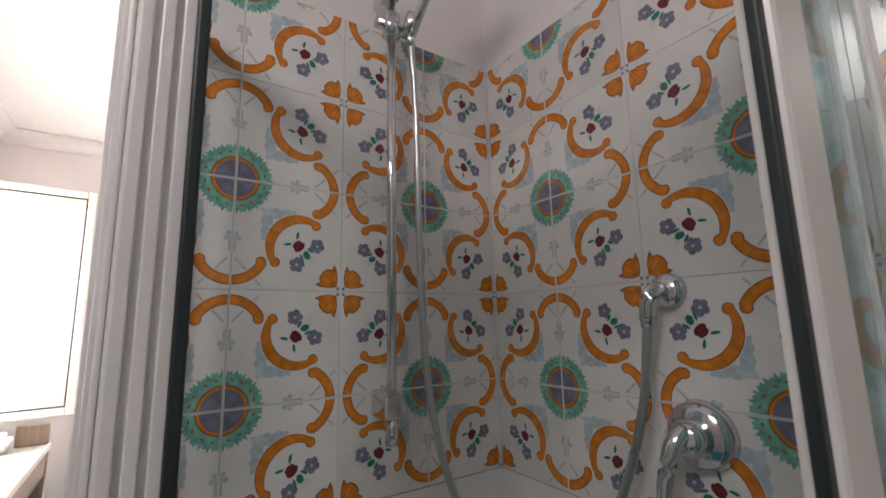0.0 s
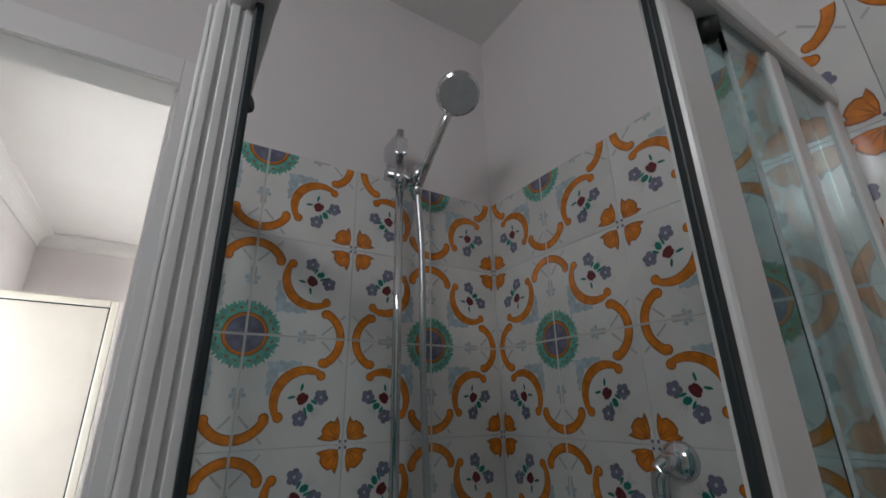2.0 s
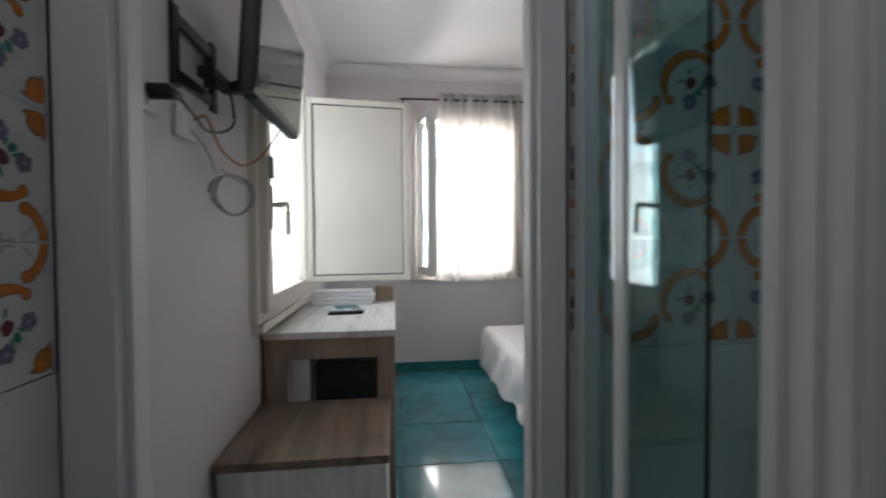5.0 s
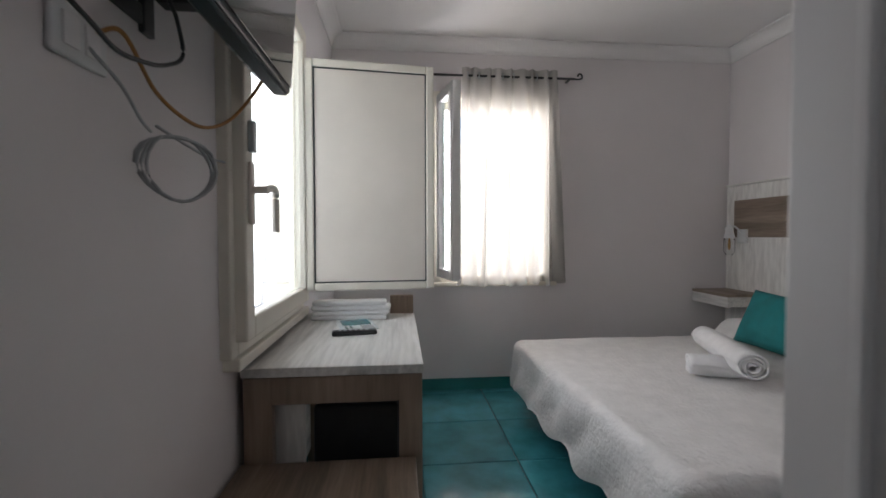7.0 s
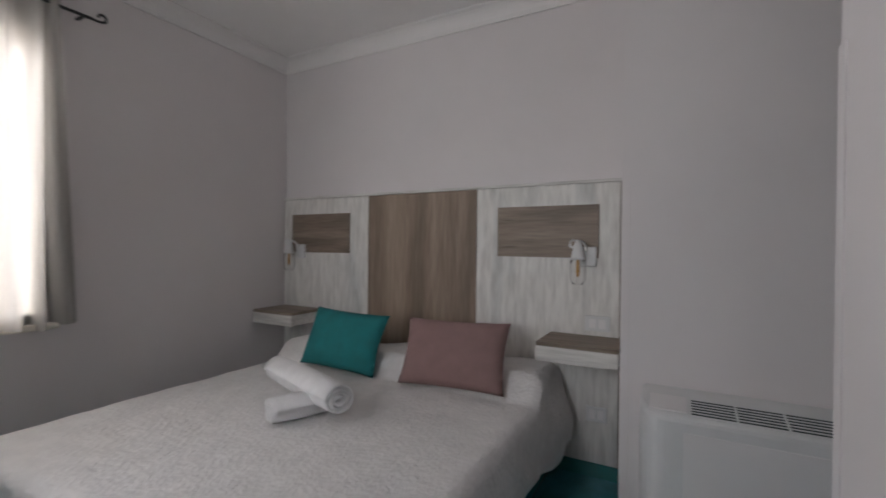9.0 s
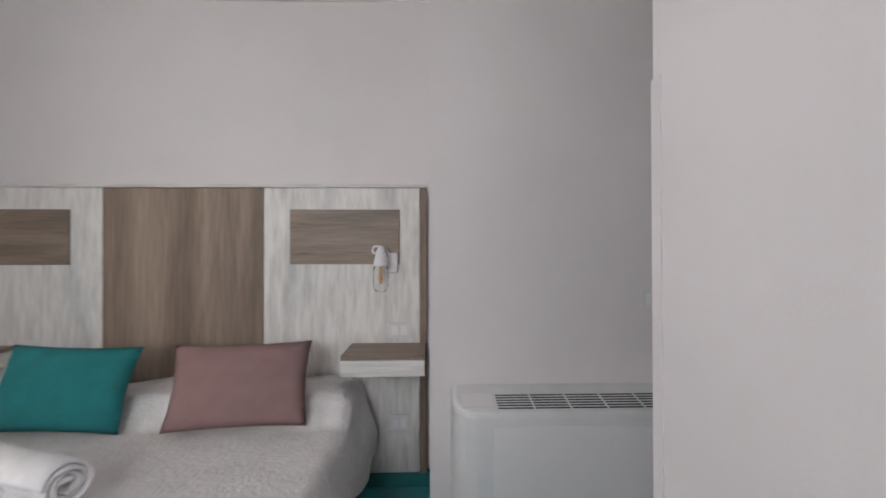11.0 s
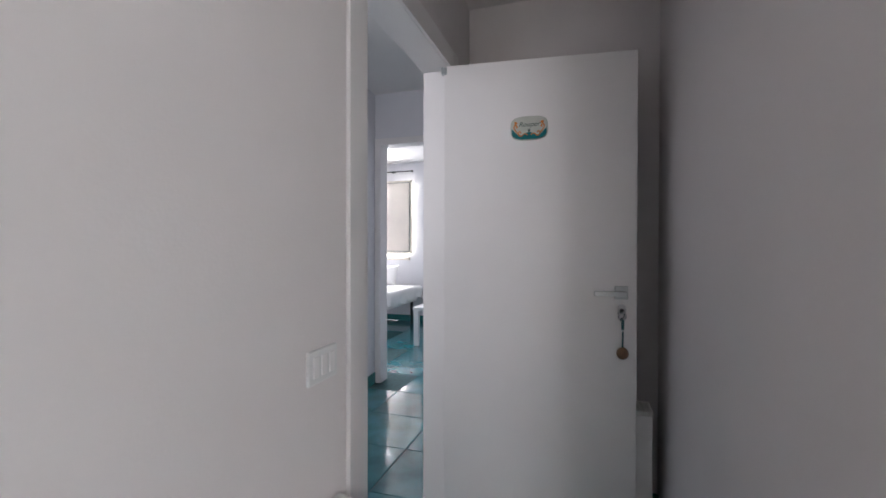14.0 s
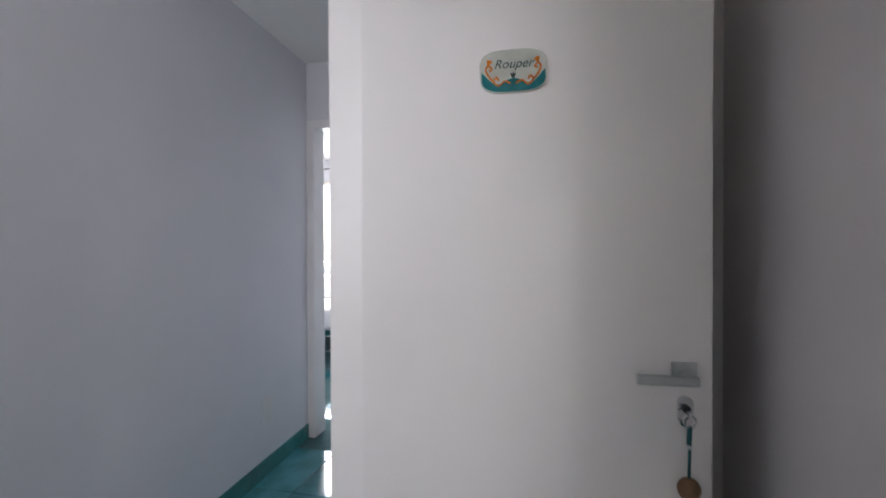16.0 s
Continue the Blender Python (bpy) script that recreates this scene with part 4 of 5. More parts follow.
# panel added for a pale strip in the opening, placed to fit the camera's view
box("pale_strip_panel", -1.125, -1.110, -1.530, -1.392, 0.08, 0.635, WASH_V, desk, 0.002, "whitewashed panel added for the pale strip inside the desk")
# black box added to stand for the dark inside of the desk
fr = thing("desk_dark_fill", (-1.36, -1.30, 0), "black box filling the dark inside of the desk", "fridge")
box("body", -1.60, -1.120, -1.370, -1.108, 0.02, 0.60, BLACK, fr, 0.010)
box("side_panel", -1.595, -1.125, -1.108, -1.106, 0.03, 0.59, DARK_SLOT, fr, 0.002)
for x in (-1.56, -1.16):
    for y in (-1.35, -1.13):
        tube("foot", [(x, y, 0), (x, y, 0.025)], 0.015, BLACK, fr)

bench = thing("luggage_bench", (-0.79, -1.30, 0), "low whitewashed luggage bench with a streaked oak top", "bench")
ZB = 0.476
box("top", -1.028, -0.545, -1.556, -1.056, ZB - 0.026, ZB, OAK_STREAK, bench, 0.002)
box("front_panel", -0.566, -0.550, -1.550, -1.062, 0.06, ZB - 0.0265, WASH_V, bench, 0.002)
for y in (-1.550, -1.080):
    box("side_panel", -1.022, -0.5665, y, y + 0.018, 0.0, ZB - 0.0265, WASH_V, bench, 0.002)
box("back_panel", -1.022, -1.006, -1.5315, -1.0805, 0.0, ZB - 0.0265, WASH_V, bench, 0.002)
box("plinth", -0.600, -0.584, -1.5315, -1.0805, 0.0, 0.0595, OAK_Y, bench, 0.002)

# things on the desk
br = thing("brochure", (-1.61, -1.30, 0.75), "folded colour brochure lying on the desk", "brochure")
bmx = Matrix.Translation((-1.615, -1.285, 0.7505)) @ Matrix.Rotation(radians(14), 4, "Z")
bm = bmesh.new()
add_box(bm, -0.105, 0.105, -0.075, 0.075, 0, 0.005, m=bmx)
part("leaflet", bm, PAPER, br)
for i, (x0, x1, y0, y1, mt) in enumerate(((-0.095, 0.02, -0.06, 0.06, SIGN_TEAL), (0.03, 0.095, 0.01, 0.06, GREYLINE), (0.03, 0.09, -0.055, -0.045, INK), (0.03, 0.08, -0.035, -0.025, INK))):
    bm = bmesh.new()
    add_box(bm, x0, x1, y0, y1, 0.005, 0.0056, m=bmx)
    part("print", bm, mt, br)
rc = thing("remote_control", (-1.43, -1.27, 0.75), "black remote control lying on the desk", "remote")
rmx = Matrix.Translation((-1.44, -1.275, 0.7505)) @ Matrix.Rotation(radians(98), 4, "Z")
bm = bmesh.new()
add_box(bm, -0.085, 0.085, -0.021, 0.021, 0, 0.018, 0.006, m=rmx)
part("body", bm, BLACK, rc)
for k in range(6):
    bm = bmesh.new()
    add_box(bm, -0.06 + 0.02 * k, -0.05 + 0.02 * k, -0.012, 0.012, 0.0175, 0.0195, 0.001, m=rmx)
    part("button", bm, CABLE, rc)
tw = thing("folded_paper_towels", (-1.78, -1.36, 0.75), "stack of folded white paper towels on the desk", "paper towels")
for k in range(4):
    bm = bmesh.new()
    add_box(bm, -1.84 + 0.004 * k, -1.735 - 0.003 * k, -1.50 + 0.006 * (k % 2), -1.165 + 0.010 * (k % 3), 0.7503 + 0.021 * k, 0.7700 + 0.021 * k, 0.007)
    part("sheet", bm, LINEN, tw)
box("box", -1.915, -1.880, -1.150, -1.038, 0.7503, 0.838, OAK_V, None, 0.003)
tagged(bpy.data.objects["box"], "small brown wooden box at the back of the desk", "box")

# ---- television on a wall arm ----
tv = thing("television", (-0.69, -1.42, 1.505), "flat black television on a swivel wall arm", "television")
TILT = Matrix.Translation((0, -1.42, 1.505)) @ Matrix.Rotation(radians(-4), 4, "X") @ Matrix.Translation((0, 1.42, -1.505))
box("casing", -0.955, -0.420, -1.425, -1.388, 1.505, 1.835, BLACK, tv, 0.006, "", TILT)
box("screen", -0.945, -0.430, -1.3875, -1.3835, 1.520, 1.827, SCREEN, tv, 0.001, "", TILT)
box("back_cover", -0.90, -0.47, -1.452, -1.4255, 1.515, 1.77, BLACK, tv, 0.010, "", TILT)
box("speaker_strip", -0.93, -0.45, -1.423, -1.390, 1.494, 1.5045, DARK_SLOT, tv, 0.003, "", TILT)
for k in range(4):
    box("port", -0.86 + 0.05 * k, -0.825 + 0.05 * k, -1.446, -1.432, 1.5115, 1.5152, STEEL, tv, 0.001, "", TILT)
arm = thing("wall_bracket", (-0.52, YS, 1.60), "black steel television wall bracket with an arm", "bracket")
for x in (-0.39, -0.62):
    box("upright", x - 0.018, x + 0.018, YS, YS + 0.012, 1.50, 1.70, BLACK, arm, 0.003)
for z in (1.53, 1.67):
    box("rail", -0.602, -0.408, YS + 0.001, YS + 0.010, z - 0.018, z + 0.018, BLACK, arm, 0.003)
bm = bmesh.new()
add_box(bm, -0.62, -0.50, YS + 0.010, YS + 0.055, 1.565, 1.595, 0.004)
add_box(bm, -0.66, -0.62, YS + 0.020, YS + 0.125, 1.565, 1.595, 0.004)
add_tube(bm, [(-0.52, YS + 0.035, 1.54), (-0.52, YS + 0.035, 1.62)], 0.014, 12)
part("arm", bm, BLACK, arm)

outlet("wall_socket", Matrix.Translation((-0.25, YS, 1.437)) @ Matrix.Rotation(math.pi, 4, "Z"), 0.115, 0.078, "white plastic wall socket with a black plug")
outlet("wall_socket", Matrix.Translation((-0.445, YS, 1.42)) @ Matrix.Rotation(math.pi, 4, "Z"), 0.115, 0.078, "white plastic aerial socket on the wall")
pc = thing("power_cable", (-0.27, YS + 0.01, 1.44), "black television power cable with its plug", "cable")
tube("plug", [(-0.262, YS + 0.012, 1.445), (-0.268, YS + 0.045, 1.447), (-0.300, YS + 0.055, 1.446)], 0.017, BLACK, pc, 10, "", [0.018, 0.018, 0.010])
tube("cord", spline([(-0.30, YS + 0.055, 1.446), (-0.40, YS + 0.05, 1.425), (-0.465, YS + 0.045, 1.412), (-0.53, YS + 0.045, 1.420), (-0.60, YS + 0.045, 1.440), (-0.66, YS + 0.05, 1.48), (-0.62, YS + 0.06, 1.53), (-0.57, YS + 0.07, 1.56), (-0.60, YS + 0.10, 1.60)], 8), 0.004, BLACK, pc, 6)
ac = thing("aerial_cable", (-0.45, YS + 0.012, 1.42), "grey aerial cable coiled on the wall", "cable")
coil = []
for k in range(64):
    a = 2 * math.pi * k / 20
    coil.append((-0.625 + (0.064 + 0.004 * math.sin(k * 0.7)) * math.cos(a), YS + 0.048 + 0.0003 * k - 0.036 * math.cos(a), 1.258 + (0.060 + 0.004 * math.cos(k * 0.9)) * math.sin(a)))
tube("coil", coil, 0.003, CABLE, ac, 6)
tube("lead", spline([(-0.455, YS + 0.012, 1.41), (-0.50, YS + 0.03, 1.37), (-0.55, YS + 0.03, 1.33), (-0.60, YS + 0.02, 1.32)], 6), 0.003, CABLE, ac, 6)
tube("lead", spline([(-0.60, YS + 0.03, 1.33), (-0.72, YS + 0.03, 1.318), (-0.85, YS + 0.02, 1.315), (-0.96, YS + 0.02, 1.322)], 6), 0.003, CABLE, ac, 6)
tagged(tube("orange_cable", spline([(-0.47, YS + 0.015, 1.44), (-0.51, YS + 0.03, 1.455), (-0.60, YS + 0.03, 1.392), (-0.70, YS + 0.04, 1.365), (-0.78, YS + 0.05, 1.372), (-0.85, YS + 0.07, 1.41), (-0.89, YS + 0.10, 1.47), (-0.89, YS + 0.13, 1.515)], 8), 0.004, CABLE_ORANGE, None, 6), "thin orange cable hanging below the television", "cable")

# ---- shower cabin ----
cab = thing("shower_cabin", (0.4, -0.4, 0), "corner shower cabin with white frame and sliding glass doors", "shower cabin")
CT = 1.76
PY, PX = -0.704, 0.738
box("wall_profile", 0.017, 0.050, PY - 0.018, PY + 0.018, 0.10, CT, PVC, cab, 0.004)
box("wall_profile", PX - 0.018, PX + 0.018, -0.036, -0.001, 0.10, CT, PVC, cab, 0.004)
box("top_rail", 0.017, PX + 0.02, PY - 0.022, PY + 0.022, CT, CT + 0.035, PVC, cab, 0.006)
box("top_rail", PX - 0.022, PX + 0.022, PY + 0.0225, -0.001, CT, CT + 0.035, PVC, cab, 0.006)
box("bottom_rail", 0.017, PX + 0.02, PY - 0.022, PY + 0.022, 0.10, 0.135, PVC, cab, 0.006)
box("bottom_rail", PX - 0.022, PX + 0.022, PY + 0.0225, -0.001, 0.10, 0.135, PVC, cab, 0.006)
for nm, b in (("fixed_pane", (0.05, 0.34, PY - 0.013, PY - 0.008, 0.135, CT)), ("fixed_pane", (PX + 0.008, PX + 0.013, -0.30, -0.036, 0.135, CT))):
    g = box(nm, *b, CABIN_GLASS, cab, 0.0)
    g.visible_shadow = False
box("pane_edge", 0.155, 0.185, PY - 0.017, PY - 0.004, 0.135, CT, PVC, cab, 0.003)
box("pane_edge", PX + 0.004, PX + 0.017, -0.205, -0.175, 0.135, CT, PVC, cab, 0.003)
sd = box("sliding_door", 0.09, 0.44, PY + 0.003, PY + 0.008, 0.140, CT - 0.004, CABIN_GLASS, cab, 0.0)
sd.visible_shadow = False
box("door_profile", 0.425, 0.514, PY - 0.032, PY + 0.010, 0.137, CT - 0.002, PVC, sd, 0.006)
for x in (0.432, 0.462, 0.488):
    box("flute", x, x + 0.018, PY - 0.0365, PY - 0.0325, 0.140, CT - 0.005, PVC, sd, 0.0015)
for y in (-0.030, -0.018, -0.006):
    box("flute", 0.5145, 0.5178, PY + y, PY + y + 0.008, 0.140, CT - 0.005, PVC, sd, 0.0012)
box("gasket", 0.5185, 0.530, PY + 0.001, PY + 0.009, 0.137, CT - 0.002, RUBBER, sd, 0.002)
sd2 = box("sliding_door", PX - 0.008, PX - 0.003, -0.345, -0.06, 0.140, CT - 0.004, CABIN_GLASS, cab, 0.0)
sd2.visible_shadow = False
box("door_profile", PX - 0.017, PX + 0.006, -0.395, -0.330, 0.137, CT - 0.002, PVC, sd2, 0.006)
box("gasket", PX - 0.006, PX + 0.002, -0.408, -0.3955, 0.137, CT - 0.002, RUBBER, sd2, 0.002)
for x, y in ((0.37, PY + 0.006), (PX - 0.006, -0.31)):
    tube("roller", [(x, y, CT - 0.012), (x + 0.012, y + 0.012, CT - 0.012)], 0.014, BLACK, cab, 12)
bm = bmesh.new()
add_box(bm, 0.005, PX + 0.02, PY - 0.03, -0.005, 0.012, 0.085, 0.012, 3)
part("tray", bm, PLASTIC, cab, "white acrylic shower tray")
box("tray_rim", 0.017, PX + 0.03, PY - 0.035, PY + 0.03, 0.0855, 0.0995, PLASTIC, cab, 0.004)

# ---- shower fittings ----
riser = thing("shower_rail", (0.05, -0.31, 1.5), "chrome shower rail with slider and hand shower", "shower rail")
RX, RY = 0.055, -0.315
tube("rail", [(RX, RY, 1.045), (RX, RY, 2.03)], 0.0095, CHROME, riser, 14)
for z in (1.10, 1.985):
    box("wall_mount", 0.001, RX + 0.012, RY - 0.020, RY + 0.016, z - 0.024, z + 0.024, CHROME, riser, 0.005)
tube("end_cap", [(RX, RY, 1.030), (RX, RY, 1.075)], 0.012, CHROME, riser, 14)
bm = bmesh.new()
add_tube(bm, [(RX, RY, 1.875), (RX, RY, 1.925)], 0.020, 16)
add_tube(bm, [(RX, RY - 0.035, 1.90), (RX, RY + 0.045, 1.90)], 0.014, 14)
add_tube(bm, [(RX + 0.012, RY + 0.035, 1.885), (RX + 0.035, RY + 0.038, 1.925)], 0.016, 14)
part("slider", bm, CHROME, riser, "", True)
h0, h1 = Vector((RX + 0.02, RY + 0.037, 1.875)), Vector((0.215, -0.262, 2.035))
hs = tube("hand_shower", [h0, h0.lerp(h1, 0.3), h0.lerp(h1, 0.7), h1], 0.010, CHROME, riser, 14, "", [0.010, 0.011, 0.010, 0.012])
q = Vector((0.55, -0.25, -0.80)).normalized().to_track_quat("Z", "Y").to_matrix().to_4x4()
bm = bmesh.new()
add_tube(bm, [(0, 0, -0.020), (0, 0, -0.012), (0, 0, 0.004), (0, 0, 0.012)], 0.05, 32, True, [0.022, 0.044, 0.050, 0.048])
bmesh.ops.transform(bm, matrix=Matrix.Translation((0.232, -0.262, 2.042)) @ q, verts=bm.verts)
part("head", bm, CHROME, hs, "round chrome shower head", True)
bm = bmesh.new()
add_tube(bm, [(0, 0, 0.0122), (0, 0, 0.0145)], 0.043, 32)
bmesh.ops.transform(bm, matrix=Matrix.Translation((0.232, -0.262, 2.042)) @ q, verts=bm.verts)
part("spray_face", bm, CABLE, hs, "grey nozzle plate")

wo = thing("shower_outlet", (0.439, 0, 1.30), "chrome wall elbow for the shower hose", "shower outlet")
tube("flange", [(0.439, -0.001, 1.300), (0.439, -0.010, 1.300), (0.439, -0.020, 1.300)], 0.03, CHROME, wo, 24, "", [0.031, 0.029, 0.014])
tube("elbow", spline([(0.439, -0.015, 1.300), (0.439, -0.042, 1.300), (0.436, -0.055, 1.286), (0.432, -0.055, 1.253)], 4), 0.013, CHROME, wo, 14)
hose = thing("shower_hose", (0.25, -0.15, 1.0), "ribbed steel shower hose hanging in a loop", "shower hose")
hp = spline([(RX + 0.02, RY + 0.037, 1.868), (RX + 0.018, RY + 0.050, 1.70), (RX + 0.02, RY + 0.055, 1.35), (RX + 0.03, RY + 0.07, 1.10), (0.12, -0.20, 0.90), (0.20, -0.13, 0.815), (0.30, -0.08, 0.86), (0.365, -0.065, 0.975), (0.412, -0.060, 1.115), (0.432, -0.055, 1.256)], 26)
tube("hose", hp, 0.0075, STEEL, hose, 10, "", [0.0080 if i % 2 else 0.0066 for i in range(len(hp))])
for p in (hp[0], hp[-1]):
    tube("coupling", [p + Vector((0, 0, -0.014)), p + Vector((0, 0, 0.018))], 0.011, CHROME, hose, 12)
mx = thing("shower_mixer", (0.48, 0, 1.08), "chrome single-lever shower mixer on the tiles", "mixer")
tube("cover", [(0.470, -0.001, 1.080), (0.470, -0.012, 1.080), (0.470, -0.026, 1.080)], 0.05, CHROME, mx, 32, "", [0.052, 0.050, 0.040])
tube("cartridge", [(0.470, -0.026, 1.080), (0.470, -0.050, 1.082), (0.470, -0.062, 1.082)], 0.03, CHROME, mx, 24, "", [0.028, 0.026, 0.016])
tube("lever", spline([(0.470, -0.050, 1.092), (0.462, -0.070, 1.075), (0.454, -0.086, 1.03), (0.450, -0.092, 0.985)], 5), 0.012, CHROME, mx, 12, "", [0.015 - 0.0004 * i for i in range(16)])

# ---- far bedroom ----
fb = thing("bed", (5.55, 3.9, 0), "single bed with a white cover in the neighbouring room", "bed")
box("mattress", 4.98, 6.15, 2.95, 4.8, 0.36, 0.605, LINEN, fb, 0.05, "", None, 3)
for x in (5.03, 6.05):
    for y in (3.02, 4.7):
        tube("leg", [(x, y, 0), (x, y, 0.37)], 0.025, BLACK, fb)
fbc = drape("bedspread", 0, 1.19, 0, 1.87, 0.615, 0.22, LINEN, None, 3, 40, 50)
fbc.matrix_basis = Matrix.Translation((4.97, 2.94, 0))
tagged(fbc, "white cotton cover hanging over the far bed", "bedspread")
cushion("pillow", 0.5, 0.36, 0.16, Matrix.Translation((6.05, 3.52, 0.765)) @ Matrix.Rotation(radians(90), 4, "Z") @ Matrix.Rotation(radians(-70), 4, "X"), LINEN, "white pillow leaning on the far wall")
fbench = thing("low_bench", (4.86, 2.24, 0), "low white bench in the neighbouring room", "bench")
box("top", 4.62, 5.10, 2.05, 2.43, 0.445, 0.485, WHITE, fbench, 0.004)
for x in (4.63, 5.03):
    for y in (2.06, 2.36):
        box("leg", x, x + 0.06, y, y + 0.06, 0, 0.4445, WHITE, fbench, 0.003)
box("hall_outlet_plate", 2.60, 2.70, YH - 0.006, YH, 0.30, 0.46, PLASTIC, None, 0.002).data.transform(HALL_TURN)
tagged(bpy.data.objects["hall_outlet_plate"], "white blank cover plate on the hall wall", "cover plate")

# ---- outdoors ----
bm = bmesh.new()
add_box(bm, -400, 400, -400, 400, -3.6, -3.5)
tagged(part("ground", bm, OUTSIDE), "pale dusty ground below the house", "ground", kind="structure")
house = thing("house", (-15, 0, -3.5), "pale stucco house across the street", "house")
box("wall", -20, -13, -9, 10, -3.5, 3.6, STUCCO, house, 0.0)
box("roof", -20.3, -12.7, -9.3, 10.3, 3.6, 3.85, STUCCO, house, 0.0)
for y in (-7, -4, -1, 2, 5, 8):
    for z in (-1.8, 1.0):
        w = box("window", -13.06, -12.97, y - 0.5, y + 0.5, z, z + 1.4, DARK_SLOT, house, 0.0)
        box("sill", -13.1, -12.9, y - 0.58, y + 0.58, z - 0.08, z, CREAM, w, 0.0)

# ---- wall tiles ----
def tile_mesh():
    """One hand-painted tile, 0.2 m, centred; the wreath's quarter lies at the corner -x, -y, the flower bud's at +x, +y."""
    bm = bmesh.new()
    add_box(bm, -0.0997, 0.0997, -0.0997, 0.0997, -0.009, 0.0, 0.0007, 1)
    for f in bm.faces:
        f.material_index = 0

    count = [0]

    def clip(p):
        return max(0.011, min(0.989, p))

    def poly(pts, mat, lift):
        vs = [bm.verts.new(((clip(u) - 0.5) * TILE, (clip(v) - 0.5) * TILE, 0.0001 + lift * 0.00012 + count[0] * 0.0000012)) for u, v in pts]
        try:
            f = bm.faces.new(vs)
            f.material_index = mat
            f.normal_update()
            if f.normal.z < 0:
                f.normal_flip()
        except ValueError:
            pass

    def arc(cx, cy, r, a0, a1, w, mat, lift, n=14, taper=True):
        prev = None
        count[0] += 1
        for k in range(n + 1):
            f = k / n
            a = radians(a0 + (a1 - a0) * f)
            ww = w * (0.55 + 0.45 * math.sin(math.pi * f)) if taper else w
            cur = [(cx + (r - ww / 2) * math.cos(a), cy + (r - ww / 2) * math.sin(a)), (cx + (r + ww / 2) * math.cos(a), cy + (r + ww / 2) * math.sin(a))]
            if prev:
                poly([prev[0], prev[1], cur[1], cur[0]], mat, lift)
            prev = cur

    def disc(cx, cy, r, mat, lift, n=10, sx=1.0, sy=1.0, rot=0.0):
        count[0] += 1
        pts = []
        for k in range(n):
            a = 2 * math.pi * k / n
            x, y = r * sx * math.cos(a), r * sy * math.sin(a)
            pts.append((cx + x * math.cos(rot) - y * math.sin(rot), cy + x * math.sin(rot) + y * math.cos(rot)))
        poly(pts, mat, lift)

    # wreath quarter with a ragged rim
    pts, n = [(0, 0)], 26
    for k in range(n + 1):
        a = radians(90 * k / n)
        r = (0.325 if k % 2 else 0.295) + 0.012 * math.sin(k * 1.9)
        pts.append((r * math.cos(a), r * math.sin(a)))
    poly(pts, 3, 1)
    poly([(0, 0)] + [(0.205 * math.cos(radians(9 * k)), 0.205 * math.sin(radians(9 * k))) for k in range(11)], 2, 2)
    poly([(0, 0)] + [(0.192 * math.cos(radians(9 * k)), 0.192 * math.sin(radians(9 * k))) for k in range(11)], 1, 3)
    poly([(0, 0)] + [(0.172 * math.cos(radians(9 * k)), 0.172 * math.sin(radians(9 * k))) for k in range(11)], 5, 4)
    for a in (14, 33, 57, 76):
        disc(0.25 * math.cos(radians(a)), 0.25 * math.sin(radians(a)), 0.022, 2, 2, 6, 1.0, 0.45, radians(a + 70))
    # pale corner patch
    count[0] += 1
    for i in range(6):
        t0 = 0.245 + 0.05 * i
        edge = 0.225 + 0.018 * (i % 2)
        poly([(t0, edge), (t0 + 0.05, 0.235), (t0 + 0.05, 0.335), (t0, 0.335)], 4, 1)
        if i:
            poly([(edge, t0), (0.335, t0), (0.335, t0 + 0.05), (0.235, t0 + 0.05)], 4, 0.8)
    # scrolls
    for cx, cy, r, a0, a1 in ((0.60, 0.60, 0.285, 149, 301), (0.635, 0.0, 0.28, 0, 66), (0.0, 0.635, 0.28, 24, 90)):
        arc(cx, cy, r, a0, a1, 0.112, 0, 1, 16)
        tp = cx == cy
        arc(cx, cy, r, a0, a1, 0.098 if tp else 0.088, 2, 2, 16, tp)
        arc(cx, cy, r, a0, a1, 0.080 if tp else 0.070, 1, 3, 16, tp)
        ends = (a0, a1) if tp else ((a1,) if cx > 0 else (a0,))
        for a in ends:
            ex, ey = cx + (r - 0.012) * math.cos(radians(a)), cy + (r - 0.012) * math.sin(radians(a))
            disc(ex, ey, 0.047, 2, 2, 12)
            disc(ex, ey, 0.037, 1, 3, 12)
    # bouquet
    for fx, fy in ((0.755, 0.565), (0.565, 0.755)):
        for k in range(5):
            a = 2 * math.pi * k / 5 + fx * 9
            disc(fx + 0.042 * math.cos(a), fy + 0.042 * math.sin(a), 0.034, 5, 3, 8)
        disc(fx, fy, 0.015, 4, 4, 6)
    disc(0.585, 0.585, 0.062, 6, 3, 9, 1.0, 0.62, radians(45 + 90))
    disc(0.560, 0.560, 0.040, 6, 4, 7, 1.3, 0.7, radians(135))
    disc(0.660, 0.655, 0.045, 7, 3, 7, 1.0, 0.75, 0.4)
    for lx, ly, an in ((0.565, 0.475, 100), (0.475, 0.565, -10), (0.69, 0.61, 20), (0.61, 0.69, 60)):
        disc(lx, ly, 0.040, 7, 3, 7, 1.0, 0.36, radians(an))
    for an in (18, 34, 56, 72):
        c, s = math.cos(radians(an)), math.sin(radians(an))
        poly([(0.66 - s * 0.004, 0.66 + c * 0.004), (0.66 + s * 0.004, 0.66 - c * 0.004), (0.66 + c * 0.17, 0.66 + s * 0.17)], 8, 2)
    # flower bud at the far corner
    half = [(0.957, 0.957), (0.968, 0.875), (0.958, 0.800), (0.936, 0.742), (0.905, 0.792), (0.866, 0.782), (0.826, 0.806)]
